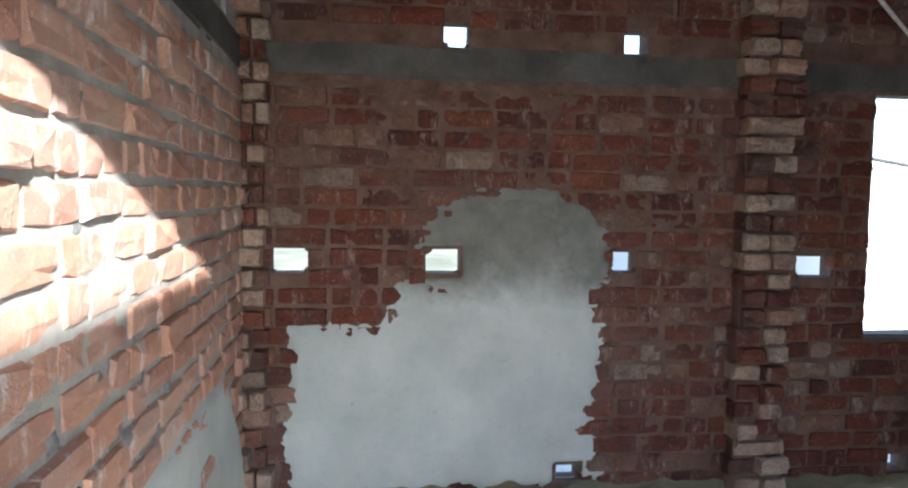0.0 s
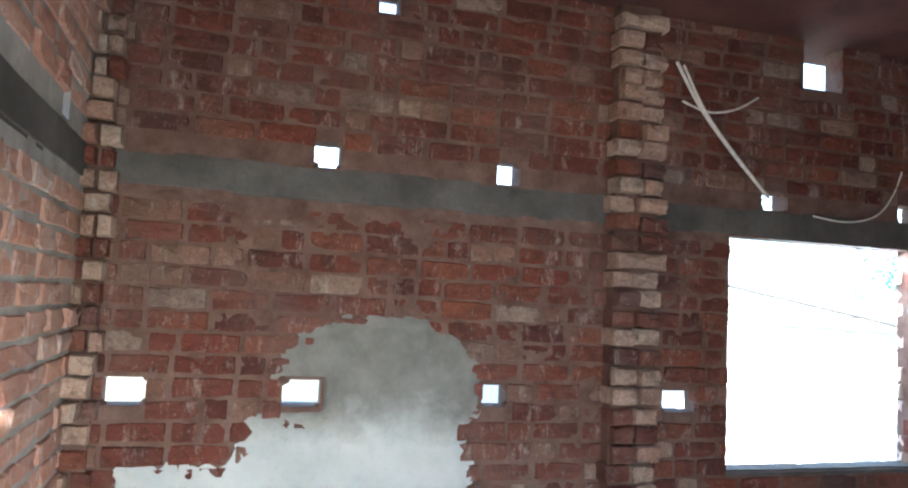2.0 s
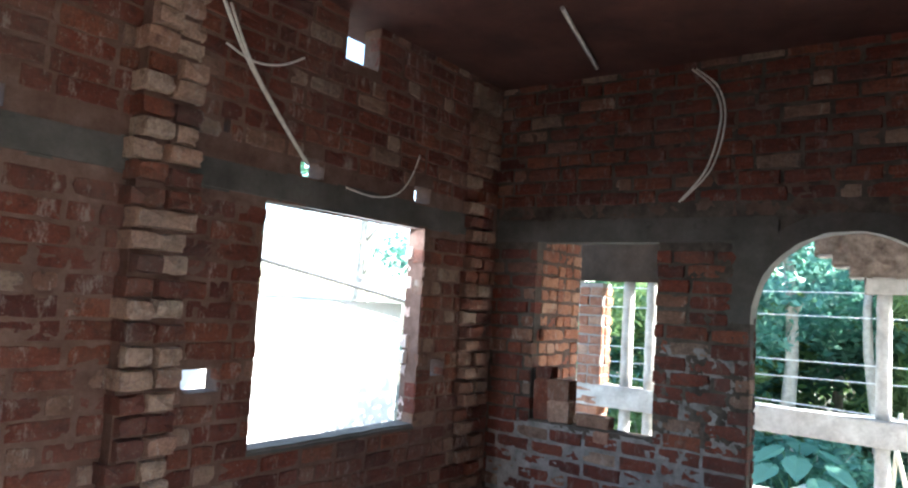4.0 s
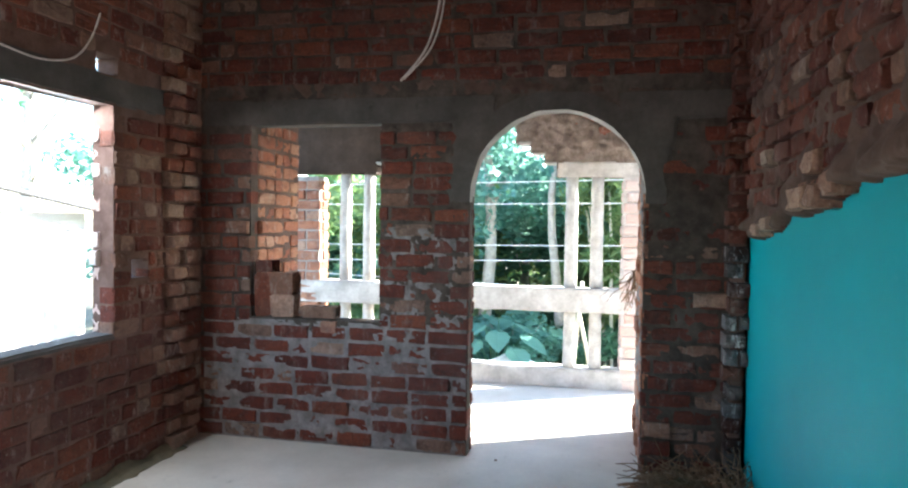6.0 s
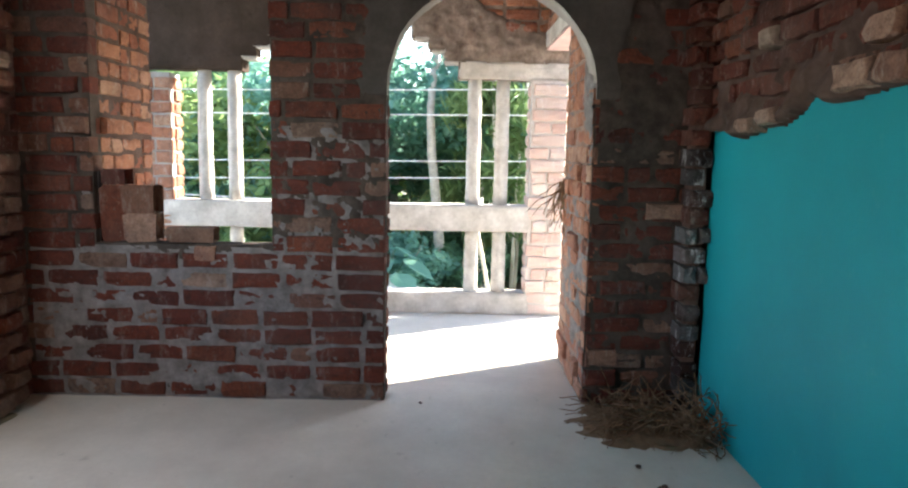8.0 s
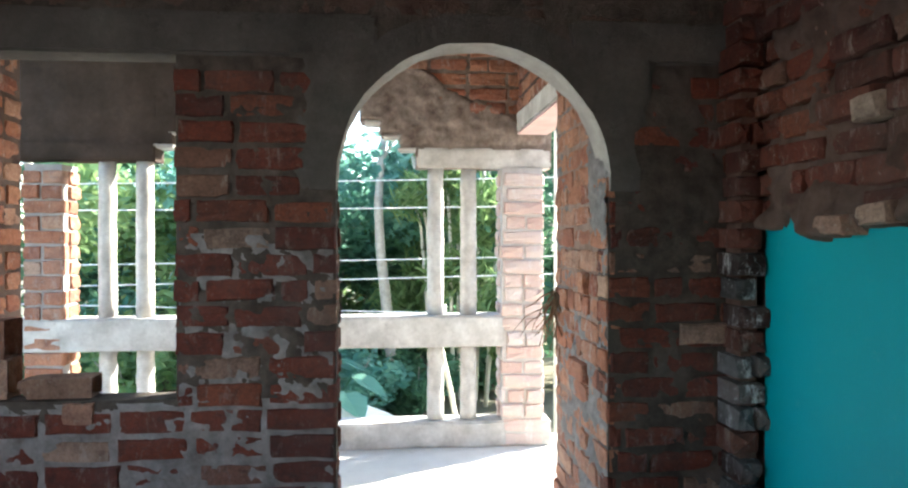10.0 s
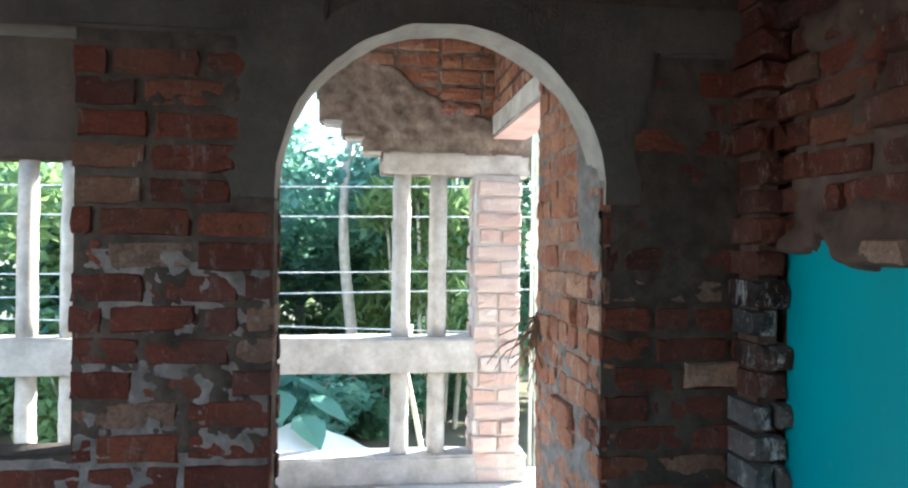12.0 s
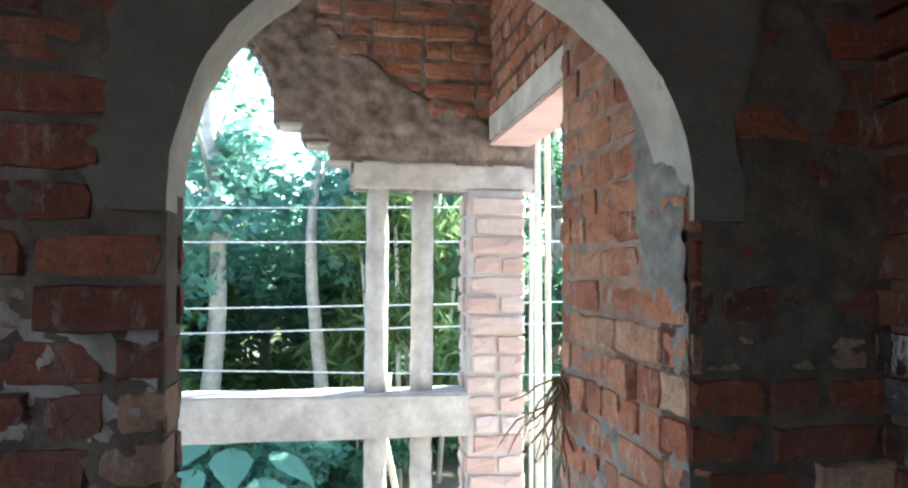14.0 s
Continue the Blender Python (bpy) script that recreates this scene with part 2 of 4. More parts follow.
def slab(name, pl, u0, u1, z0, z1, thick, holes, material, parent=None):
    """A wall of that thickness behind the plane, with rectangular holes (u0, u1, z0, z1) through it."""
    holes = [tuple(round(v, 4) for v in q) for q in holes]
    us = sorted({u0, u1, *[v for h in holes for v in h[:2] if u0 < v < u1]})
    zs = sorted({z0, z1, *[v for h in holes for v in h[2:] if z0 < v < z1]})
    solid = {}
    for i in range(len(us) - 1):
        for j in range(len(zs) - 1):
            cu, cz = (us[i] + us[i + 1]) / 2, (zs[j] + zs[j + 1]) / 2
            solid[i, j] = not any(h[0] < cu < h[1] and h[2] < cz < h[3] for h in holes)
    bm = bmesh.new()
    cache = {}

    def vert(i, j, k):
        if (i, j, k) not in cache:
            cache[i, j, k] = bm.verts.new(pl.m @ Vector((us[i], -thick * k, zs[j])))
        return cache[i, j, k]

    for (i, j), full in solid.items():
        if not full:
            continue
        a, b, c, d = (i, j), (i + 1, j), (i + 1, j + 1), (i, j + 1)
        bm.faces.new([vert(*p, 0) for p in (a, b, c, d)])
        bm.faces.new([vert(*p, 1) for p in (d, c, b, a)])
        for (p, q), nb in (((a, b), (i, j - 1)), ((b, c), (i + 1, j)), ((c, d), (i, j + 1)), ((d, a), (i - 1, j))):
            if not solid.get(nb, False):
                bm.faces.new((vert(*q, 0), vert(*p, 0), vert(*p, 1), vert(*q, 1)))
    bmesh.ops.recalc_face_normals(bm, faces=bm.faces[:])
    ob = new(name, mesh_of(name, bm, material))
    ob.parent = parent
    return ob


# a handful of worn brick shapes in a one metre cube that gets scaled
def brick_shape(seed):
    rnd = random.Random(seed)
    edge = [(-0.5, -0.5), (-0.2, -0.5), (0.13, -0.5), (0.5, -0.5), (0.5, -0.1), (0.5, 0.5), (0.17, 0.5), (-0.15, 0.5), (-0.5, 0.5), (-0.5, 0.12)]
    chip = rnd.randrange(len(edge))
    front, rim, back = [], [], []
    for i, (x, z) in enumerate(edge):
        corner = abs(x) == 0.5 and abs(z) == 0.5
        px, pz = x * (1 - 0.016 * rnd.random()) + rnd.uniform(-0.018, 0.018), z * (1 - 0.08 * rnd.random()) + rnd.uniform(-0.045, 0.045)
        pull = (0.045 if corner else 0.022) * rnd.uniform(0.5, 1.4) * (1.5 if i == chip else 1)
        rim.append((px, 0.5 - rnd.uniform(0.09, 0.2), pz))
        front.append((px - pull * (1 if x > 0 else -1) * (abs(x) * 2) ** 2, 0.5 + rnd.uniform(-0.05, 0.03) - (0.05 if i == chip else 0), pz - pull * 2.2 * (1 if z > 0 else -1) * (abs(z) * 2) ** 2))
        back.append((x * 0.98, -0.5, z * 0.96))
    n = len(edge)
    verts = front + rim + back + [(rnd.uniform(-0.1, 0.1), 0.5 + rnd.uniform(0.0, 0.06), rnd.uniform(-0.1, 0.1))]
    faces = []
    for i in range(n):
        k = (i + 1) % n
        faces += [(3 * n, i, k), (i, n + i, n + k, k), (n + i, 2 * n + i, 2 * n + k, n + k)]
    me = bpy.data.meshes.new("brick")
    me.from_pydata(verts, [], faces)
    bm = bmesh.new()
    bm.from_mesh(me)
    bmesh.ops.recalc_face_normals(bm, faces=bm.faces[:])
    bm.to_mesh(me)
    bm.free()
    return me


SHAPES = {}
for m_ in (M_BRICK, M_BRICK_EAST, M_BRICK_BUFF, M_BRICK_PALE, M_BRICK_LEFT, M_BRICK_WEST, M_BRICK_LIMED, M_BRICK_OVERLIT):
    SHAPES[m_.name] = []
    for s_ in range(10):
        me_ = brick_shape(s_)
        me_.materials.append(m_)
        SHAPES[m_.name].append(me_)
RAW = [([v.co.copy() for v in me.vertices], [tuple(p.vertices) for p in me.polygons]) for me in SHAPES["red_brick"]]

COURSE, BRICK_H = 0.0955, 0.083
LAID = []       # (owner, plane, bricks, material, singles box): laid at the end of the file


def courses(pl, u0, u1, z0, z1, gaps=(), proud=(0.004, 0.012), depth=0.09, seed=1, headers=0.3, skip=None, jut=0.04, length=0.262, off=0.0, high=BRICK_H, joint=0.008):
    """Bricks of one face as (u, z, length, height, front, depth). gaps: functions of z that give the open stretches (a, b)."""
    rnd = random.Random(seed)
    out = []
    for k in range(int(round((z1 - z0) / COURSE))):
        z = z0 + (k + 0.5) * COURSE
        free = [(u0, u1)]
        for g in gaps:
            for a, b in g(z):
                free = [(p, q) for lo, hi in free for p, q in ((lo, min(hi, a)), (max(lo, b), hi)) if q - p > 0.03]
        u = u0 - (0.13 if k % 2 else 0.0) - off
        while u < u1:
            w = (length if rnd.random() > headers else length * 0.48) * rnd.uniform(0.95, 1.05)
            for lo, hi in free:
                a, b = max(u, lo), min(u + w, hi)
                if b - a > 0.035:
                    j = joint * (0.6 + 0.8 * rnd.random())
                    a2 = a + j if a > lo + 0.001 else a - (rnd.uniform(-0.010, 0.008) if lo > u0 + 0.01 else 0)
                    b2 = b - j if b < hi - 0.001 else b + (rnd.uniform(-0.010, 0.008) if hi < u1 - 0.01 else 0)
                    if b2 - a2 > 0.025 and not (skip and skip((a + b) / 2, z, rnd)):
                        f = rnd.uniform(*proud) + (rnd.uniform(0.01, 0.028) if rnd.random() < jut else 0)
                        out.append(((a2 + b2) / 2, z + rnd.uniform(-0.004, 0.004), b2 - a2, high * rnd.uniform(0.92, 1.04), f, depth, rnd.uniform(-1.0, 1.0)))
            u += w
    return out


def rect(a, b, lo, hi):
    return lambda z: [(a, b)] if lo - COURSE * 0.45 < z < hi + COURSE * 0.45 else []


def lay(owner, pl, bricks, material=None, single=None, buff=0.0):
    """buff: the share of buff bricks, twice as many among the headers."""
    rnd = random.Random(len(bricks))
    some = [q for q in bricks if rnd.random() < buff * (2.0 if q[2] < 0.15 else 0.4)]
    if some:
        LAID.append((owner, pl, some, M_BRICK_BUFF, single))
    LAID.append((owner, pl, [q for q in bricks if q not in some], material or M_BRICK, single))


def lay_all():
    """Lays the bricks: those in the near stretch as parts of their own, the others joined."""
    for owner, pl, bricks, material, single in LAID:
        verts, faces, count = [], [], 0
        for i, (u, z, w, h, f, d, tilt) in enumerate(bricks):
            m = pl.m @ Matrix.Translation((u, f - d / 2, z)) @ Matrix.Rotation(radians(tilt), 4, "Y") @ Matrix.Rotation(radians(tilt * 0.8), 4, "Z") @ Matrix.Diagonal((w, d, h, 1))
            if single and count < 300 and single[0] < u < single[1] and single[2] < z < single[3]:
                ob = new("brick", SHAPES[material.name][i * 7 % 10])
                ob.parent = owner
                ob.matrix_local = m
                count += 1
            else:
                vs, fs = RAW[i * 7 % 10]
                n0 = len(verts)
                verts += [m @ v for v in vs]
                faces += [tuple(n0 + q for q in p) for p in fs]
        if verts:
            me = bpy.data.meshes.new("brickwork")
            me.from_pydata(verts, [], faces)
            me.materials.append(material)
            ob = new("brickwork", me)
            ob.parent = owner
            ob["kind"] = "stuff"


def relief(name, pl, u0, u1, z0, z1, height, material, parent, step=0.025):
    """A sheet of plaster over a wall: height(u, z) tells how far it stands out; where it sinks below the bricks it does not show."""
    nu, nz = max(2, int((u1 - u0) / step)), max(2, int((z1 - z0) / step))
    verts, faces, hs = [], [], []
    for j in range(nz + 1):
        for i in range(nu + 1):
            u, z = u0 + (u1 - u0) * i / nu, z0 + (z1 - z0) * j / nz
            h = height(u, z)
            hs.append(h)
            verts.append(pl.m @ Vector((u, h, z)))
    for j in range(nz):
        for i in range(nu):
            q = [j * (nu + 1) + i, j * (nu + 1) + i + 1, (j + 1) * (nu + 1) + i + 1, (j + 1) * (nu + 1) + i]
            if max(hs[k] for k in q) > -0.012:
                faces.append(q)
    me = bpy.data.meshes.new(name)
    me.from_pydata(verts, [], faces)
    me.materials.append(material)
    for p in me.polygons:
        p.use_smooth = True
    ob = new(name, me)
    ob.parent = parent
    return ob


def fbm(u, z, s, seed=0.0):
    return noise.fractal(Vector((u * s, z * s, seed)), 1.0, 2.0, 5)


# ---- structure ----
WX, NY, EX, SY, TOP = -0.38, 3.91, 4.91, 0.50, 3.2
LINTEL = (2.045, 2.205)
THIN = 0.13

bm = bmesh.new()
box(bm, -0.75, 7.18, -3.75, 4.6, -0.25, 0.0)
floor = tagged(part("floor", bm, M_FLOOR), "pale grey cement screed floor of room and veranda", "floor", kind="structure")
bm = bmesh.new()
box(bm, -0.75, 5.16, 0.2, 4.2, TOP, TOP + 0.15)
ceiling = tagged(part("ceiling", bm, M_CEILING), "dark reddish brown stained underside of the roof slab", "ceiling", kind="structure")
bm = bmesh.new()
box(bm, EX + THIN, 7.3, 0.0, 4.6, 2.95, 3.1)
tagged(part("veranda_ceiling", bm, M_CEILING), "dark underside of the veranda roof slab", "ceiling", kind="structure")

M_MORTAR_N = cement("light_mortar", (0.085, 0.045, 0.035), (0.20, 0.13, 0.105), 7, 1.0)
# north wall: plaster patch, window, putlog holes
PN = Plane((0, NY, 0), (1, 0, 0), (0, -1, 0))
WIN = (2.775, 4.063, 0.787, 2.045)
PUTLOGS = [(-0.275, -0.095, 1.115, 1.235), (0.465, 0.635, 1.115, 1.235), (1.40, 1.53, 1.12, 1.225), (2.38, 2.60, 1.10, 1.21), (4.21, 4.36, 1.09, 1.20),
           (0.54, 0.66, 2.205, 2.325), (1.43, 1.55, 2.205, 2.32), (2.98, 3.15, 2.205, 2.31), (3.93, 4.10, 2.205, 2.31), (2.49, 2.53, 2.33, 2.40),
           (0.80, 0.90, 2.98, 3.08), (1.14, 1.26, 0.05, 0.14), (2.96, 3.08, 0.05, 0.15)]
VENT = (3.25, 3.52, 2.93, 3.2)
n_holes = [WIN, VENT, *PUTLOGS]
wall_north = tagged(slab("wall_north", PN, WX - 0.25, EX + 0.25, 0, TOP, THIN, n_holes, M_MORTAR_N),
                    "bare red brick wall with cement patch and open window hole", "wall", kind="structure")
n_gaps = [rect(WIN[0], WIN[1], WIN[2] - 0.01, 2.0), rect(VENT[0], VENT[1], VENT[2], 3.3), rect(WX, EX, *LINTEL)]
n_gaps += [(lambda h: lambda z: [(h[0], h[1])] if h[2] - 0.03 < z < h[3] + 0.03 else [])(h) for h in PUTLOGS]
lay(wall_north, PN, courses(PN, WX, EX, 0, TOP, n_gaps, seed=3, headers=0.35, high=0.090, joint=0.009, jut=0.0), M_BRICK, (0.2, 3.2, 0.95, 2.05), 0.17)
for a, b in ((WX, 2.05), (2.27, 4.52)):
    bm = bmesh.new()
    rough_box(bm, a, b, NY - 0.012, NY + 0.1, *LINTEL, amp=0.004, seed=a)
    part("lintel_band", bm, M_CONCRETE, wall_north, "grey cast concrete lintel band")

rnd_ = random.Random(14)
for a, b, lo, hi in PUTLOGS[:9]:
    bm = bmesh.new()
    for cu, cz in ((a, lo), (b, lo), (a, hi), (b, hi)):
        if rnd_.random() < 0.75:
            r_ = rnd_.uniform(0.016, 0.032)
            ball = bmesh.ops.create_icosphere(bm, subdivisions=2, radius=r_)["verts"]
            for v in ball:
                v.co *= 1 + 0.35 * noise.noise(v.co * 60 + Vector((a, lo, 0)))
                v.co += Vector((cu, NY + rnd_.uniform(0.02, 0.024), cz))
    part("putlog_mortar", bm, M_MORTAR_N, wall_north, "crumbled mortar at the corners of a scaffold hole")

# toothed brick columns that stand out of the north wall
def toothing(name, pl, u0, u1, z0, z1, out, material, seed, label, step=0.06, share=0.7, upto=9.0):
    bm = bmesh.new()
    a = pl.m @ Vector((u0 + 0.02, -0.02, z0))
    b = pl.m @ Vector((u1 - 0.02, out - 0.045, z1))
    box(bm, min(a.x, b.x), max(a.x, b.x), min(a.y, b.y), max(a.y, b.y), z0, z1)
    ob = tagged(part(name, bm, M_MORTAR_N), label, "brick column", kind="structure")
    rnd = random.Random(seed)
    rows = []
    pale = []
    for k in range(int((z1 - z0) / COURSE)):
        z = z0 + (k + 0.5) * COURSE
        lo, hi = u0 + rnd.uniform(-0.03, 0.02), u1 + rnd.uniform(-0.02, 0.03)
        cut = [lo, lo + (hi - lo) * rnd.uniform(0.46, 0.55), hi] if rnd.random() < 0.93 and hi - lo > 0.13 else [lo, hi]
        for p, q in zip(cut, cut[1:]):
            proud = rnd.random() < (0.75 if k % 2 else 0.35)
            f = out + (rnd.uniform(0.3, 1.0) * step if proud else rnd.uniform(-0.03, 0.005))
            (pale if z < upto and ((proud and rnd.random() < share) or rnd.random() < share * 0.6) else rows).append(((p + q) / 2, z + rnd.uniform(-0.006, 0.006), q - p - rnd.uniform(0.008, 0.02), BRICK_H * rnd.uniform(0.9, 1.06), f, out + 0.05, rnd.uniform(-1.6, 1.6)))
    lay(ob, pl, rows, M_BRICK, (-9, 9, 0.0, 3.2))
    lay(ob, pl, pale, material, (-9, 9, 0.0, 3.2))
    return ob


toothing("brick_column_1", PN, 2.02, 2.30, 0, TOP, 0.12, M_BRICK_PALE, 5, "toothed pale brick column standing out of the wall", 0.018, 0.62)
toothing("brick_column_2", PN, 4.50, 4.80, 0, TOP, 0.05, M_BRICK_BUFF, 6, "toothed brick column in the dark corner", 0.03)
toothing("brick_column_3", PN, WX - 0.03, WX + 0.10, 0, TOP, 0.07, M_BRICK_PALE, 7, "toothed pale brick column beside the corner")


def patch_height(u, z):
    n = 0.07 * fbm(u, z, 2.2, 1) + 0.04 * fbm(u, z, 6, 2) + 0.03 * fbm(u, z, 15, 12)
    def inside(a, b, lo, hi):
        return min(u - a, b - u, z - lo, hi - z)
    d = max(inside(-0.19, 0.55, -0.2, 0.87), inside(0.30, 1.34, 0.05, 1.10), inside(0.62, 1.28, 0.6, 1.33), 0.24 - math.hypot((u - 0.93), (z - 1.27)) * 0.95)
    d = max(d, inside(-0.2, 1.34, 0.02, 0.6))
    d += n - 0.01
    return max(-0.03, min(0.019, 0.003 + d * 0.32)) + 0.0025 * fbm(u, z, 4, 5) + 0.003 * fbm(u, z, 16, 7)


def off_holes(height):
    """The same sheet, left out where a hole goes through the wall."""
    return lambda u, z: -0.06 if any(q[0] - 0.012 < u < q[1] + 0.012 and q[2] - 0.012 < z < q[3] + 0.012 for q in PUTLOGS) else height(u, z)


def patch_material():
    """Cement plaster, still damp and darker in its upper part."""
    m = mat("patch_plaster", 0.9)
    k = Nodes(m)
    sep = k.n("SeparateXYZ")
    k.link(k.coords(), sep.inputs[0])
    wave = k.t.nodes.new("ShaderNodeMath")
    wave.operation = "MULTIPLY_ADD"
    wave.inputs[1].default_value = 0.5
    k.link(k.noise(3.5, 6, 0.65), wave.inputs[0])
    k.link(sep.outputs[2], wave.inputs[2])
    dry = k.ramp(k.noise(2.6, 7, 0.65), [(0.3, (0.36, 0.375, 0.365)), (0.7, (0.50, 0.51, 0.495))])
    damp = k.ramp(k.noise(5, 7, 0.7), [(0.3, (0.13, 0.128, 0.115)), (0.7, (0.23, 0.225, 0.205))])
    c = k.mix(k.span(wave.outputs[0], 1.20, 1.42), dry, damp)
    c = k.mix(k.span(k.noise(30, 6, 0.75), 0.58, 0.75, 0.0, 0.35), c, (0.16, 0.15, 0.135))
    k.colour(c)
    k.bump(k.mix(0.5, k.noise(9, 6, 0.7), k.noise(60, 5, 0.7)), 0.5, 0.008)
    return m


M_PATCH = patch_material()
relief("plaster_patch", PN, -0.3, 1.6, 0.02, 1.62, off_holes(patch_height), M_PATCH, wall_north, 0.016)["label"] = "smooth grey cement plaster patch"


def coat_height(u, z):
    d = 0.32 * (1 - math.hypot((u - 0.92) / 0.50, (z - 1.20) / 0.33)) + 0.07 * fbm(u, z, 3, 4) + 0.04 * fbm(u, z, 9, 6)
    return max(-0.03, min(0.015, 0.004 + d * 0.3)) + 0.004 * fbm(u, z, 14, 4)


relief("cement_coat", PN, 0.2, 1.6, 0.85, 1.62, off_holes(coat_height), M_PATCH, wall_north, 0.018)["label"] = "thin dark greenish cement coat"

for u_, d_ in ((WIN[0], 1), (WIN[1], -1)):
    pl_ = Plane((u_, NY, 0), (0, 1, 0), (d_, 0, 0))
    # the east jamb's bricks are whitened to look overlit by the sky
    lay(wall_north, pl_, courses(pl_, 0.085, THIN + 0.005, WIN[2], WIN[3], seed=17, proud=(-0.01, 0.022)), M_BRICK_PALE if d_ > 0 else M_BRICK_OVERLIT)
bm = bmesh.new()
rough_box(bm, WIN[0] - 0.01, WIN[1] + 0.01, NY - 0.006, NY + THIN + 0.01, WIN[2] - 0.03, WIN[2] + 0.012, amp=0.007, seed=9)
part("window_sill", bm, M_CONCRETE, wall_north, "thin rough cement bed on the window sill")

# west wall
W_DIR = Vector((-0.075, 2.3, 0)).normalized()
PW = Plane(Vector((-0.33, 1.6, 0)) - 1.6 * W_DIR, W_DIR, (W_DIR.y, -W_DIR.x, 0))
wall_west = tagged(slab("wall_west", PW, -3.6, NY, 0, TOP, THIN, [(2.50, 2.62, 2.22, 2.33), (3.42, 3.53, 2.22, 2.33)], M_MORTAR_PALE), "orange brick wall with grey mortar, partly sunlit", "wall", kind="structure")
w_gaps = [rect(-1.2, NY, *LINTEL), (lambda z: [(2.50, 2.62), (3.42, 3.53)] if 2.2 < z < 2.34 else [])]
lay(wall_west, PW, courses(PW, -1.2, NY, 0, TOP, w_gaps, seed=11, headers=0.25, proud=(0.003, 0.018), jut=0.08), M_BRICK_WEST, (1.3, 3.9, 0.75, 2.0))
bm = bmesh.new()
rough_box(bm, 0.6, NY - 0.02, -0.1, 0.012, *LINTEL, amp=0.005, seed=4)
bm.transform(PW.m)
part("lintel_band", bm, M_CONCRETE, wall_west, "grey cast concrete lintel band")


def west_patch(u, z):
    d = min(0.78 - z, 3.42 + (0.78 - z) * 0.8 - u) + 0.03 * fbm(u, z, 3, 9)
    return max(-0.03, min(0.018, d * 0.4)) + 0.002 * fbm(u, z, 4, 5)


relief("plaster_patch", PW, 2.2, NY - 0.05, 0.02, 0.95, west_patch, M_PLASTER, wall_west)["label"] = "smooth grey cement plaster patch"

# east wall with the arch and the window hole
PE = Plane((EX, 0, 0), (0, 1, 0), (-1, 0, 0))
ARCH_Y, ARCH_R, SPRING = 1.576, 0.514, 1.597
NICHE = (2.66, 3.547, 0.80, 2.05)
arch_holes = [(ARCH_Y - ARCH_R, ARCH_Y + ARCH_R, -0.1, SPRING)]
for i in range(14):
    z_ = SPRING + (ARCH_R + 0.04) * i / 14
    w_ = math.sqrt(max(0.0, (ARCH_R + 0.04) ** 2 - (z_ + 0.02 - SPRING) ** 2))
    arch_holes.append((ARCH_Y - w_, ARCH_Y + w_, z_, z_ + (ARCH_R + 0.04) / 14))
e_holes = [NICHE, *arch_holes]
M_MORTAR_GREY = cement("grey_mortar", (0.036, 0.029, 0.024), (0.13, 0.11, 0.097), 6, 1.0)
wall_east = tagged(slab("wall_east", PE, 0.1, NY, 0, TOP, THIN, e_holes, M_MORTAR_GREY), "bare red brick wall with an arched doorway and window hole", "wall", kind="structure")


def arch_gap(r):
    def g(z):
        if z < SPRING - 0.03:
            return [(ARCH_Y - ARCH_R, ARCH_Y + ARCH_R)]
        w = math.sqrt(max(0.0, r * r - (z - SPRING) ** 2))
        return [(ARCH_Y - w, ARCH_Y + w)] if w else []
    return g


e_gaps = [rect(NICHE[0], NICHE[1], NICHE[2] - 0.01, 2.0), arch_gap(ARCH_R + 0.1), rect(0, NY, *LINTEL)]
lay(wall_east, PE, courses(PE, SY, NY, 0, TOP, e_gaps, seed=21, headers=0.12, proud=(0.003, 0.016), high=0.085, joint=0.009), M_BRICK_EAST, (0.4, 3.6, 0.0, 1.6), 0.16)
lay(wall_east, PE, [(0.69, 1.015, 0.19, 0.085, 0.026, 0.1, 0.0), (3.0, 0.755, 0.11, 0.08, 0.016, 0.1, 0.0), (0.97, 0.255, 0.15, 0.085, 0.024, 0.1, 0.0)], M_BRICK_PALE, (0, 4, 0, 2))
PE_BACK = Plane((EX + THIN, 0, 0), (0, 1, 0), (1, 0, 0))
lay(wall_east, PE_BACK, courses(PE_BACK, 0.1, NY, 0, 2.9, [rect(NICHE[0], NICHE[1], *NICHE[2:]), arch_gap(ARCH_R + 0.1)], seed=22), M_BRICK)
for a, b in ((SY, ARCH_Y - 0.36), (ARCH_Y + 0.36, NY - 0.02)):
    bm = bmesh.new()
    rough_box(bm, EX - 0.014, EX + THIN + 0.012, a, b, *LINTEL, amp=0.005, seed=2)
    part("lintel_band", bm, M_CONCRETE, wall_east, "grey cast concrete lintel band")
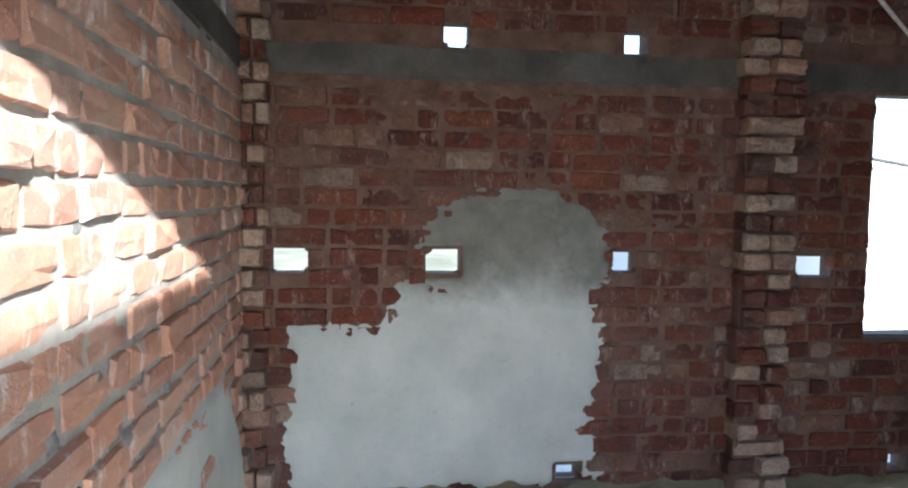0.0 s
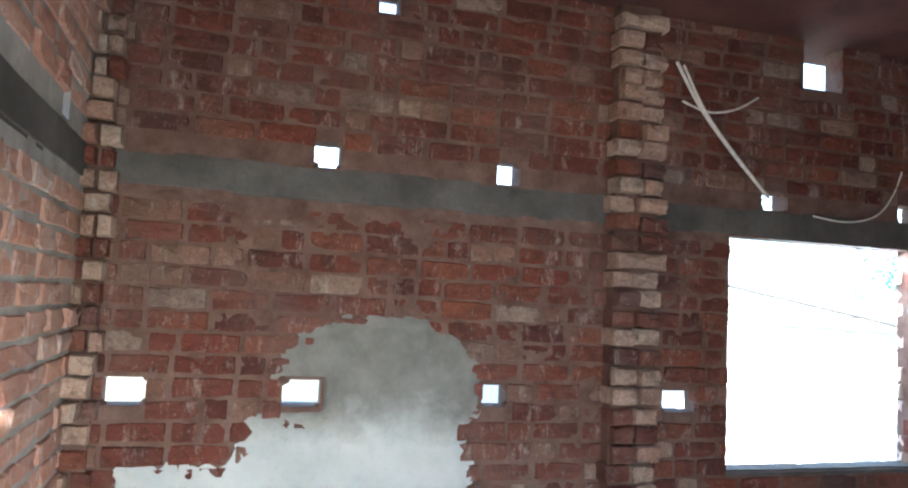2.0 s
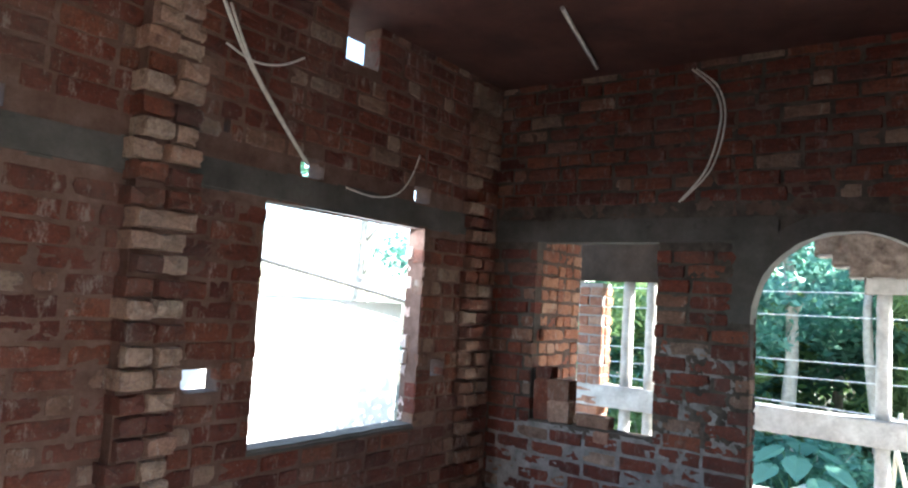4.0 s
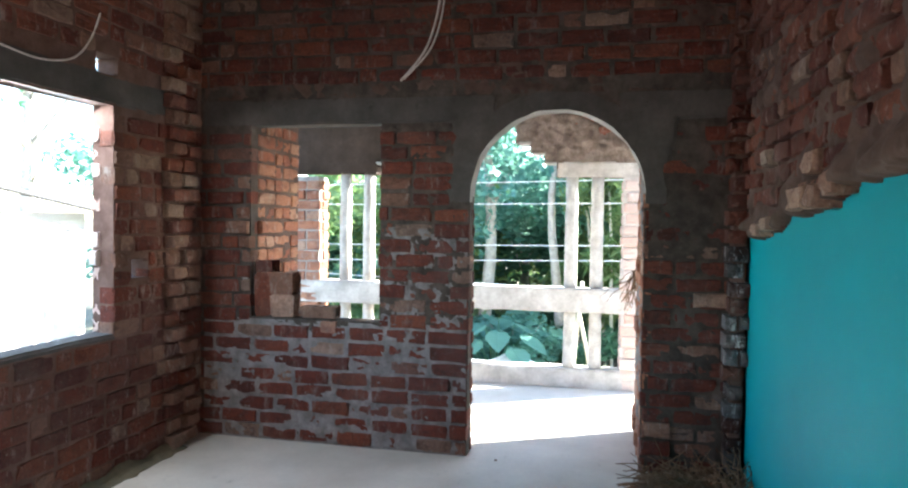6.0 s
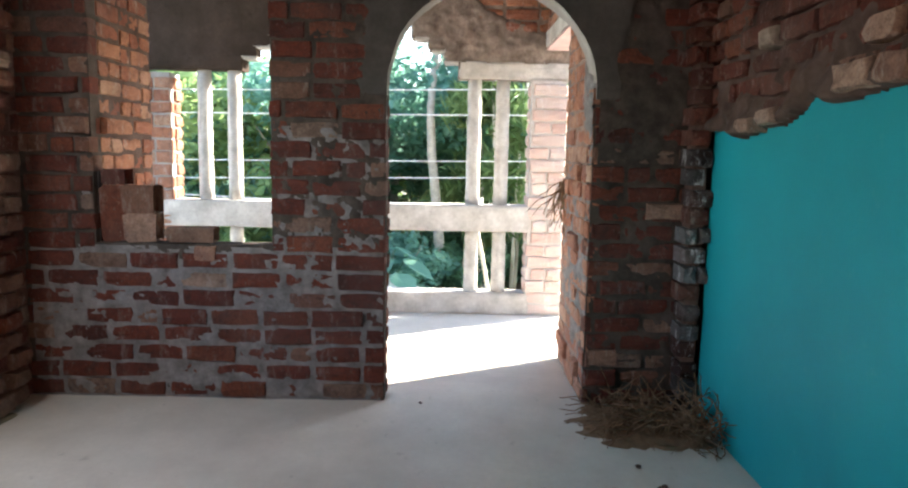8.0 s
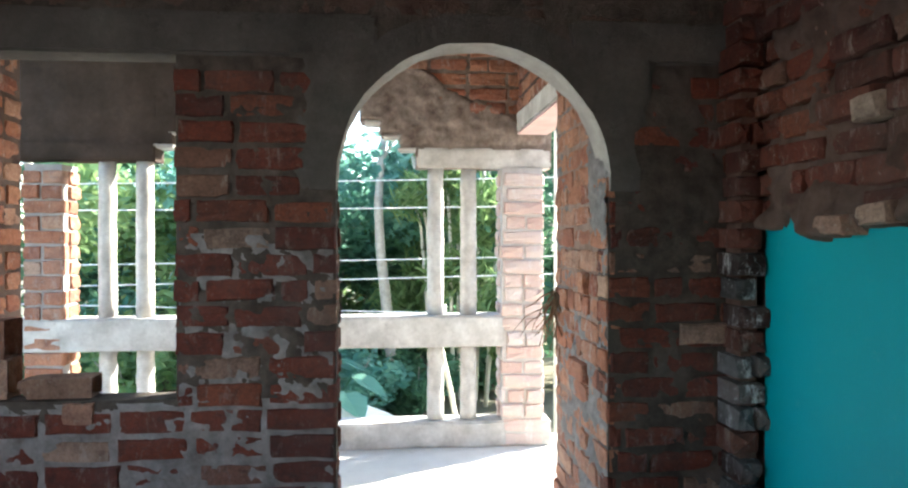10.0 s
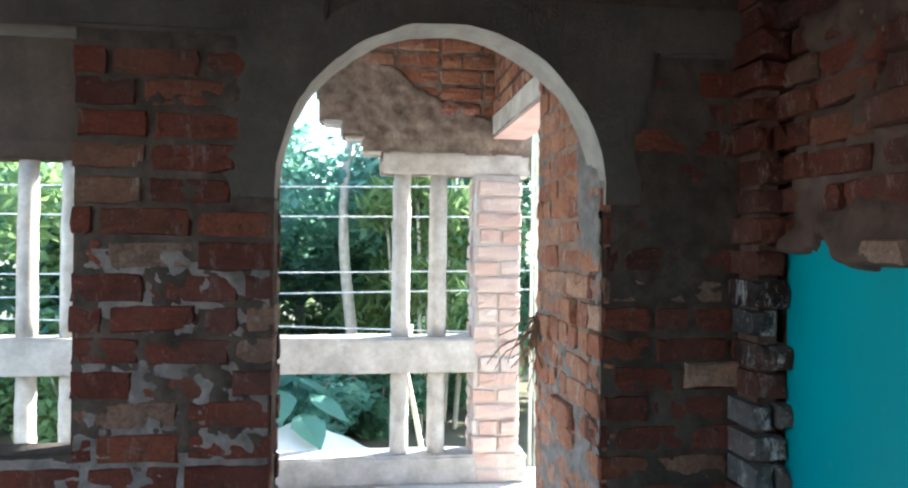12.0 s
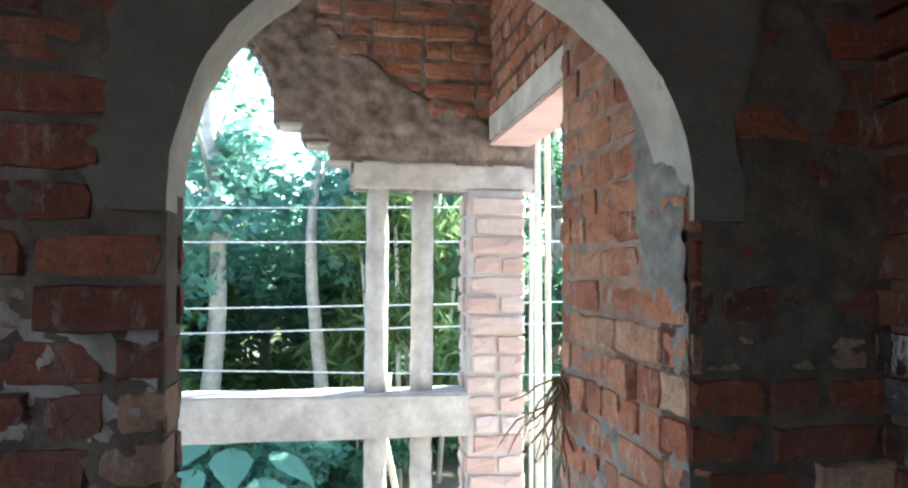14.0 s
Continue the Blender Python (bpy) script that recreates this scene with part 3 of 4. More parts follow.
# arch ring
bm = bmesh.new()
prev = None
N_RING = 48
for i in range(-3, N_RING + 4):
    a = math.pi * min(max(i, 0), N_RING) / N_RING
    drop = 0.012 * (abs(i) if i < 0 else max(0, i - N_RING))
    ring = []
    for r, x in ((ARCH_R, EX - 0.02), (ARCH_R + 0.11, EX - 0.018), (ARCH_R + 0.11, EX + THIN + 0.015), (ARCH_R, EX + THIN + 0.015)):
        rr = r + (0.008 if r == ARCH_R else 0.022) * (noise.noise(Vector((a * 4, r * 9, x * 5))) + 0.6 * noise.noise(Vector((a * 17, r * 9, x * 5))))
        ring.append(bm.verts.new((x + 0.004 * noise.noise(Vector((a * 6, r * 20, 3))), ARCH_Y + rr * math.cos(a), SPRING + rr * math.sin(a) - drop)))
    if prev:
        for k in range(4):
            f_ = bm.faces.new((prev[k], prev[(k + 1) % 4], ring[(k + 1) % 4], ring[k]))
            # inner faces take the paler colour that stands for light from the veranda
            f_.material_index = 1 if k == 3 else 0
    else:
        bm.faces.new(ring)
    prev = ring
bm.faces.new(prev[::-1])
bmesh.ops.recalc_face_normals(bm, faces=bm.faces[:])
part("arch_ring", bm, M_CONCRETE, wall_east, "grey plastered arch ring, soffit coloured paler as if lit").data.materials.append(M_LIT_SOFFIT)


# reveals of openings: bricks behind the corner bricks
def reveal(owner, pl, depth, z0, z1, seed, material, start=0.09, single=None):
    lay(owner, pl, courses(pl, start, depth, z0, z1, seed=seed, proud=(0.0, 0.01), headers=0.5, jut=0.02), material, single)


P_ARCH_R = Plane((EX, ARCH_Y - ARCH_R, 0), (1, 0, 0), (0, 1, 0))
P_ARCH_L = Plane((EX, ARCH_Y + ARCH_R, 0), (1, 0, 0), (0, -1, 0))
reveal(wall_east, P_ARCH_L, THIN, 0, SPRING - 0.03, 31, M_BRICK)
# end walls of the veranda, flush with the reveals
FIN_R = 5.74
wall_veranda_1 = tagged(slab("wall_veranda_1", P_ARCH_R, THIN, FIN_R - EX, 0, 2.95, 0.25, [], M_MORTAR_PINK), "orange brick stub wall at the veranda end", "wall", kind="structure")
lay(wall_veranda_1, P_ARCH_R, courses(P_ARCH_R, 0.0, FIN_R - EX, 0, SPRING, seed=33, headers=0.5, proud=(0.0, 0.010), length=0.25, high=0.0915, joint=0.004), M_BRICK_LEFT, (-1, 2, 0.2, 2.6))
lay(wall_veranda_1, P_ARCH_R, courses(P_ARCH_R, THIN + 0.02, FIN_R - EX, SPRING, 2.95, seed=34, headers=0.5, proud=(0.0, 0.010), length=0.25, high=0.0915, joint=0.004), M_BRICK_LEFT, (-1, 2, 1.5, 3))
P_NICHE_L = Plane((EX, NICHE[1], 0), (1, 0, 0), (0, -1, 0))
FIN_L = 5.62
wall_veranda_2 = tagged(slab("wall_veranda_2", P_NICHE_L, THIN, FIN_L - EX, 0, 2.95, 0.25, [], M_MORTAR), "pale orange brick stub wall at the veranda end", "wall", kind="structure")
lay(wall_veranda_2, P_NICHE_L, courses(P_NICHE_L, 0.09, FIN_L - EX, 0.0, 2.95, [lambda z: [(0, THIN)] if z < 0.8 or z > 2.05 else []], seed=35, headers=0.6, proud=(0.0, 0.012), length=0.25), M_BRICK_LEFT, (-1, 2, 0.7, 2.1))
P_NICHE_R = Plane((EX, NICHE[0], 0), (1, 0, 0), (0, 1, 0))
reveal(wall_east, P_NICHE_R, THIN, 0.8, 2.05, 36, M_BRICK)

# south wall: teal plaster below, broken brick above
PS = Plane((0, SY, 0), (1, 0, 0), (0, 1, 0))
S_END = 2.4
# openings west of S_END are unseen and sized to let sun in
wall_south = tagged(slab("wall_south", PS, WX, EX + 0.25, 0, TOP, 0.25, [(WX - 1, 1.45, -1, 3.3), (1.90, S_END, -1, 2.05)], M_MORTAR), "brick wall painted teal below a broken edge", "wall", kind="structure")


def lip(x):
    """Height of the broken edge above the teal plaster."""
    z = 1.378 + 0.125 * max(0.0, 4.40 - x)
    z += 0.085 * math.exp(-((x - 4.58) / 0.05) ** 2) + 0.055 * math.exp(-((x - 3.82) / 0.10) ** 2) + 0.03 * math.exp(-((x - 3.05) / 0.12) ** 2)
    z += 0.027 if x > 4.64 else 0.0
    return z + 0.012 * noise.noise(Vector((x * 9, 0, 4))) + 0.007 * noise.noise(Vector((x * 31, 0, 9)))


def bare_end(u, z):
    return u < 2.72 + 0.02 * noise.noise(Vector((z * 12, 0, 1))) and z < 0.75


def teal_skip(u, z, rnd):
    return 2.46 + 0.05 * math.sin(z * 9) < u < 4.90 and z < lip(u) + 0.03 and not bare_end(u + 0.10, z)


lay(wall_south, PS, courses(PS, S_END, EX, 0, TOP, seed=41, proud=(0.03, 0.055), depth=0.1, skip=teal_skip), M_BRICK, (2.2, 4.9, 1.2, 2.4), 0.14)
relief("teal_plaster", PS, 2.41, 4.77, 0.0, 2.1, lambda u, z: 0.012 + 0.0015 * fbm(u, z, 2, 3) if z < lip(u) + 0.06 and not bare_end(u, z) else -0.03, M_TEAL, wall_south, 0.03)["label"] = "smooth teal painted plaster"


def lip_render(u, z):
    """Broken render that bulges over the teal plaster at its lower edge."""
    d = z - lip(u)
    if d < 0.0:
        return -0.03
    roll = 0.055 * math.exp(-(d / 0.09) ** 2) * math.sqrt(min(1.0, 0.2 + d / 0.025))
    top = 0.0 if z < 2.3 else (z - 2.3) * 0.6
    return 0.024 + roll - top + 0.05 * fbm(u, z, 2.6, 6) + 0.03 * fbm(u, z, 8, 3)


relief("broken_render", PS, 2.0, 4.72, 1.3, 2.4, lip_render, M_MORTAR, wall_south, 0.013)["label"] = "rough broken cement render"
# bricks laid bare in the broken edge
lay(wall_south, PS, [(3.50, 1.545, 0.17, 0.085, 0.105, 0.12, 2.0), (3.31, 1.550, 0.16, 0.085, 0.100, 0.12, -3.0), (3.14, 1.585, 0.13, 0.08, 0.095, 0.12, 3.0),
                     (4.28, 1.425, 0.14, 0.06, 0.095, 0.1, -2.0), (4.10, 1.452, 0.12, 0.06, 0.090, 0.1, 4.0), (3.40, 1.67, 0.15, 0.08, 0.085, 0.12, 1.0),
                     (4.14, 1.75, 0.10, 0.075, 0.085, 0.12, 2.0)], M_BRICK_PALE, (2, 5, 1, 2))
M_SMEAR = cement("cement_smear", (0.115, 0.108, 0.106), (0.31, 0.305, 0.305), 13, 1.0)


def smear_height(base, seed, spots=()):
    def h(u, z):
        d = base + 0.16 * fbm(u, z, 1.7, seed) + 0.24 * fbm(u, z * 1.6, 7, seed + 3) + 0.20 * fbm(u, z, 22, seed + 5)
        for cu, cz, ru, rz, gain in spots:
            d += gain * math.exp(-((u - cu) / ru) ** 2 - ((z - cz) / rz) ** 2)
        return max(-0.03, min(0.017, 0.004 + d * 0.05)) + 0.003 * fbm(u, z, 28, 8)
    return h


def bedding(u, z):
    return 0.0035 + 0.0045 * fbm(u, z, 9, 21) + 0.002 * fbm(u, z, 40, 22) - max(0.0, z - 0.86 - 0.25 * fbm(u, z, 2, 24)) * 0.06


relief("bedding_mortar", PE, 2.1, 3.88, 0.0, 1.25, lambda u, z: -0.05 if u > NICHE[0] - 0.01 and u < NICHE[1] + 0.01 and z > NICHE[2] - 0.02 else bedding(u, z), M_SMEAR, wall_east, 0.014)["label"] = "light grey bedding mortar between bricks"
e_smear = smear_height(-0.15, 4, [(3.45, 0.5, 0.25, 0.15, 0.25), (3.7, 0.4, 0.2, 0.2, 0.2), (2.4, 0.6, 0.5, 0.35, 0.12), (2.8, 0.05, 0.9, 0.08, 0.25)])
relief("mortar_smears", PE, 2.1, 3.88, 0.0, 0.79, e_smear, M_SMEAR, wall_east, 0.014)["label"] = "grey mortar smeared over brick"
relief("mortar_smears", PE, 2.1, 2.65, 0.79, 1.4, smear_height(-0.10, 19, [(2.4, 0.8, 0.4, 0.3, 0.14)]), M_SMEAR, wall_east, 0.014)["label"] = "grey mortar smeared over brick"
relief("mortar_smears", PE, 2.12, 2.65, 0.8, 2.04, smear_height(-0.03, 6), M_MORTAR_GREY, wall_east, 0.014)["label"] = "grey mortar smeared over brick"
relief("mortar_smears", PE, 0.60, 1.04, 0.0, 2.04, smear_height(-0.03, 7, [(0.85, 1.7, 0.2, 0.4, 0.25)]), M_MORTAR_GREY, wall_east, 0.02)["label"] = "grey mortar smeared over brick"
relief("mortar_smears", PE, 0.5, 3.88, 2.21, TOP, smear_height(-0.14, 9), M_MORTAR, wall_east, 0.02)["label"] = "old mortar smeared over brick"
relief("mortar_smears", PN, 1.6, 2.38, 0.1, 1.34, smear_height(-0.06, 11), M_MORTAR_N, wall_north, 0.018)["label"] = "old mortar smeared over brick"
relief("mortar_smears", PN, -0.2, 2.7, 1.35, 2.04, smear_height(-0.09, 12, [(0.8, 1.98, 1.0, 0.07, 0.3)]), M_MORTAR_N, wall_north, 0.018)["label"] = "old mortar smeared over brick"
relief("mortar_smears", P_ARCH_R, 0.0, FIN_R - EX, 0.1, 2.1, smear_height(-0.18, 14, [(0.06, 1.50, 0.12, 0.14, 0.5), (0.19, 1.75, 0.10, 0.24, 0.55), (0.3, 0.6, 0.4, 0.5, 0.22)]), M_SMEAR, wall_veranda_1, 0.014)["label"] = "grey mortar smeared over brick"
relief("mortar_smears", PW, 1.2, 3.8, 0.3, 2.04, smear_height(-0.36, 16, [(2.2, 0.9, 1.2, 0.2, 0.25)]), M_SMEAR, wall_west, 0.014)["label"] = "grey mortar smeared over brick"


def surround_height(u, z):
    q = math.hypot(u - ARCH_Y, z - SPRING)
    if z > SPRING and q < ARCH_R + 0.06 or z <= SPRING and abs(u - ARCH_Y) < ARCH_R + 0.06:
        return -0.06
    d = min(u - ARCH_Y + ARCH_R + 0.16, ARCH_Y + ARCH_R + 0.15 - u, z - SPRING + 0.02) + 0.05 * fbm(u, z, 3, 31) + 0.04 * fbm(u, z, 9, 32)
    return max(-0.03, min(0.0165, d * 0.35)) + 0.004 * fbm(u, z, 7, 33)


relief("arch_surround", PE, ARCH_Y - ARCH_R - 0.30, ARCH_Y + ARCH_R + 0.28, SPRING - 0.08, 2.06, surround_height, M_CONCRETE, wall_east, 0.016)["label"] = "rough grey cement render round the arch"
# toothed column in the corner by the teal plaster
PC = Plane((EX, 0, 0), (0, 1, 0), (-1, 0, 0))
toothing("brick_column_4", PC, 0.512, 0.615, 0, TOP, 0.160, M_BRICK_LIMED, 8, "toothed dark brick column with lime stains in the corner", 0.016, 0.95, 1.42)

# Unseen walls added to shape sunlight: over the east one, through its doorway
BACK_Y, MASK_X = -3.6, 1.45
P_BACK_E = Plane((MASK_X, 0, 0), (0, 1, 0), (-1, 0, 0))
tagged(slab("wall_back_1", P_BACK_E, BACK_Y, 0.25, 0, 3.32, THIN, [(-3.4, -0.1, -0.1, 2.1)], M_MORTAR), "unseen wall added to shape the sun, with a wide doorway", "wall", kind="structure")
P_BACK_S = Plane((0, BACK_Y, 0), (1, 0, 0), (0, 1, 0))
tagged(slab("wall_back_2", P_BACK_S, -0.75, MASK_X + THIN, 0, 0.9, THIN, [(0.0, 1.0, -0.1, 1.0)], M_MORTAR), "unseen low wall with a gap, added behind the room", "wall", kind="structure")
# unseen mask whose raking edge cuts the top of the sun patch
bm = bmesh.new()
mask_outline = [(-0.75, 1.967), (1.387, 3.197), (1.387, 3.345), (-0.75, 3.345)]
ends = [[bm.verts.new((x, y, z)) for x, z in mask_outline] for y in (0.09, 0.197)]
for k in range(4):
    bm.faces.new((ends[0][k], ends[0][(k + 1) % 4], ends[1][(k + 1) % 4], ends[1][k]))
bm.faces.new(ends[0][::-1]), bm.faces.new(ends[1])
bmesh.ops.recalc_face_normals(bm, faces=bm.faces[:])
tagged(part("wall_sun_mask_2", bm, M_MORTAR), "unseen sun mask with a raking lower edge", "wall", kind="structure")

# ---- veranda ----
VX = 6.93
bm = bmesh.new()
rough_box(bm, VX - 0.03, VX + 0.17, 0.82, 4.5, 0.0, 0.17, amp=0.006, seed=1)
tagged(part("veranda_kerb", bm, M_PALE_CONCRETE), "low pale concrete kerb at the veranda edge", "kerb", kind="structure")
bm = bmesh.new()
rough_box(bm, VX - 0.04, VX + 0.18, 1.14, 4.5, 0.665, 0.872, amp=0.006, seed=2)
tagged(part("veranda_rail", bm, M_PALE_CONCRETE), "thick pale cast concrete rail between posts", "railing", kind="structure")


def post(y, z0, z1, name="railing_post"):
    bm = bmesh.new()
    tube(bm, [(VX + 0.07 + 0.004 * math.sin(z0 + i), y + 0.003 * math.sin(3 * i), z0 + (z1 - z0) * i / 8) for i in range(9)], 0.056, 0.053, 20)
    ob = part(name, bm, M_PALE_CONCRETE)
    return tagged(ob, "round pale concrete post standing on the rail" if z0 > 0.5 else "short round pale concrete post under the rail", "post", "veranda posts")


for y_ in (1.59, 1.368, 3.70, 3.467):
    post(y_, 0.872, 1.85 if y_ < 2 else 1.876)
    post(y_, 0.17, 0.665)

# front panel above the posts, cut in steps and an arch
def panel_edge(y):
    c = abs(y - 2.55)
    if c > 0.83:
        return 1.845 if y < 2.55 else 1.872
    if c > 0.725:
        return 1.97
    if c > 0.60:
        return 2.055
    if c > 0.466:
        return 2.14
    return 2.17 + 0.52 * math.sqrt(max(0.0, 1 - (c / 0.466) ** 2))


ys_ = sorted({0.82, 2.55, 4.5, *[2.55 + s * c for s in (-1, 1) for c in (0.83, 0.725, 0.60, 0.466)], *[2.55 + 0.466 * math.sin(radians(a)) for a in range(-90, 91, 6)]})
# north half and its lintel: much darker brown than the south half
M_DARK_BROWN = cement("dark_brown_render", (0.028, 0.019, 0.014), (0.075, 0.05, 0.038), 4, 0.8)
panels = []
for low_, high_, mat_, lab_ in ((0, 2.55, M_ROUGH, "rough rendered panel with stepped arch edge above the rail"), (2.55, 9, M_DARK_BROWN, "dark brown panel with stepped edge above the rail")):
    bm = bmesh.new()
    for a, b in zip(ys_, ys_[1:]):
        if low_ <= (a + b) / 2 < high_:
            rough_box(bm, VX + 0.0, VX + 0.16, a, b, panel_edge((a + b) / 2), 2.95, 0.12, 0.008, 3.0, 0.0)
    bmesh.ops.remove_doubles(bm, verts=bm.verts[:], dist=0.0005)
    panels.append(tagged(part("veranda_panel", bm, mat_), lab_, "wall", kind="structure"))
panel = panels[0]
PV = Plane((VX, 0, 0), (0, 1, 0), (-1, 0, 0))


def panel_bricks(u, z, rnd):
    return z < 2.05 + max(0, (u - 1.0)) * 0.55 + 0.05 * fbm(u, z, 3, 1) or panel_edge(u - 0.1) > z - 0.06 or u > 1.9


lay(panel, PV, courses(PV, 0.85, 2.0, 2.0, 2.95, seed=51, skip=panel_bricks, proud=(0.0, 0.012)), M_BRICK_LEFT, (0, 3, 1.9, 3))
for i_, c_ in enumerate((0.83, 0.725, 0.60)):
    for s_ in (-1, 1):
        bm = bmesh.new()
        y_ = 2.55 + s_ * (c_ - 0.045)
        z_ = 1.97 + 0.085 * i_
        rough_box(bm, VX - 0.012, VX + 0.172, y_ - 0.075, y_ + 0.075, z_ - 0.012, z_ + 0.014, amp=0.002)
        part("step_ledge", bm, M_PALE_CONCRETE, panel, "pale thin ledge on a corbel step")
bm = bmesh.new()
rough_box(bm, VX - 0.014, VX + 0.172, 0.82, 1.722, 1.845, 1.975, amp=0.006)
part("lintel", bm, M_PALE_CONCRETE, panel, "pale concrete lintel over the posts")
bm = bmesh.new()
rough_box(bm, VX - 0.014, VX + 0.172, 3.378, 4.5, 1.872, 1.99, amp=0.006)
part("lintel", bm, M_DARK_BROWN, panels[1], "dark brown lintel over the posts")


def panel_render(u, z):
    if z < panel_edge(u) + 0.012 or z < panel_edge(u - 0.03) + 0.012:
        return -0.05
    bare = z > 2.05 + max(0, (u - 1.0)) * 0.55 + 0.06 + 0.05 * fbm(u, z, 3, 1) and u < 1.9
    return (-0.012 if bare else 0.012) + 0.014 * fbm(u, z, 6, 2) + 0.010 * fbm(u, z, 22, 4)


relief("rough_render", PV, 0.86, 2.54, 2.0, 2.94, panel_render, M_ROUGH, panel, 0.016)["label"] = "lumpy brown cement render"


def pier(name, y0, y1, label, seed, m_b, joint):
    bm = bmesh.new()
    box(bm, VX - 0.02, VX + 0.19, y0 + 0.008, y1 - 0.008, 0.0, 1.845)
    ob = tagged(part(name, bm, joint), label, "brick pier", kind="structure")
    for k, (pl, a, b) in enumerate(((Plane((VX - 0.03, 0, 0), (0, 1, 0), (-1, 0, 0)), y0, y1), (Plane((0, y1, 0), (1, 0, 0), (0, 1, 0)), VX + 0.06, VX + 0.2),
                                    (Plane((0, y0, 0), (1, 0, 0), (0, -1, 0)), VX + 0.06, VX + 0.2))):
        lay(ob, pl, courses(pl, a, b, 0.0, 1.845, seed=seed + k, headers=0.4, proud=(0.0, 0.012), length=0.27, high=0.086), m_b, (-1, 9, 0, 3))
    return ob


# first pier: glare is coloured into its bricks and joints
pier("brick_pier_1", 0.875, 1.16, "brick pier at the veranda corner, whitened as if brightly lit", 61, M_BRICK_OVERLIT, M_MORTAR_OVERLIT)
pier("brick_pier_2", 3.93, 4.17, "orange brick pier at the veranda end", 65, M_BRICK_LEFT, M_MORTAR_PALE)
# beam from the pier back to the stub wall, brick above
bm = bmesh.new()
rough_box(bm, FIN_R - 0.03, VX - 0.035, 0.85, 1.06, 2.08, 2.21, amp=0.006, seed=7)
beam = tagged(part("veranda_beam", bm, M_PALE_CONCRETE), "pinkish pale concrete beam over the side opening", "beam", kind="structure")
# thin sheet that colours the beam's underside pink
M_PINK = cement("pink_soffit", (0.50, 0.34, 0.31), (0.66, 0.48, 0.45), 5, 0.5)
bm = bmesh.new()
box(bm, FIN_R - 0.02, VX - 0.04, 0.855, 1.055, 2.066, 2.079)
part("beam_soffit", bm, M_PINK, beam, "thin pinkish sheet under the beam")
P_SIDE = Plane((0, 1.04, 0), (1, 0, 0), (0, 1, 0))
wall_side = tagged(slab("wall_side", P_SIDE, FIN_R, VX, 2.21, 2.95, 0.18, [], M_MORTAR), "brick wall above the side beam", "wall", kind="structure")
lay(wall_side, P_SIDE, courses(P_SIDE, FIN_R, VX, 2.21, 2.95, seed=71, headers=0.4), M_BRICK_LEFT, (-1, 9, 0, 3))

# ---- outside ----
bm = bmesh.new()
bmesh.ops.create_grid(bm, x_segments=60, y_segments=60, size=400)
for v in bm.verts:
    v.co.z = -0.5
tagged(part("ground", bm, M_GROUND), "pale dry earth with scattered leaves", "ground", kind="structure")

# ---- trees and garden ----
M_WIRE_DARK = plain("dark_trim", (0.05, 0.05, 0.05), 0.7)


def leaf_cloud(clumps, count, size, seed, slim=0.5, droop=0.0):
    """Small bent leaves scattered through the clumps (x, y, z, rx, ry, rz): vertices and faces."""
    rng = np.random.default_rng(seed)
    c = np.array(clumps, float)
    pick = rng.choice(len(c), count, p=(c[:, 3] * c[:, 4] * c[:, 5]) ** 0.66 / ((c[:, 3] * c[:, 4] * c[:, 5]) ** 0.66).sum())
    d = rng.normal(size=(count, 3))
    d /= np.linalg.norm(d, axis=1)[:, None]
    pos = c[pick, :3] + d * (rng.random(count) ** 0.45)[:, None] * c[pick, 3:]
    pos += 0.12 * np.sin(pos[:, [1, 2, 0]] * 7)
    along = rng.normal(size=(count, 3))
    along[:, 2] = along[:, 2] * (0.6 if droop == 0 else 0.3) - droop
    along /= np.linalg.norm(along, axis=1)[:, None]
    side = np.cross(along, rng.normal(size=(count, 3)))
    side /= np.linalg.norm(side, axis=1)[:, None]
    up = np.cross(along, side)
    w = size * rng.uniform(0.6, 1.3, count)[:, None]
    a, b = pos - along * w, pos + along * w
    m1, m2 = pos + side * w * slim + up * w * 0.15, pos - side * w * slim + up * w * 0.15
    verts = np.stack([a, m1, b, m2], 1).reshape(-1, 3)
    i = np.arange(count)[:, None] * 4
    faces = np.concatenate([i + [0, 1, 2], i + [0, 2, 3]])
    return verts, faces


def crown(name, parent, clumps, count, size, seed, material, slim=0.5, droop=0.0):
    v, f = leaf_cloud(clumps, count, size, seed, slim, droop)
    me = bpy.data.meshes.new(name)
    me.from_pydata(v.tolist(), [], f.tolist())
    me.materials.append(material)
    ob = new(name, me)
    ob.parent = parent
    return ob


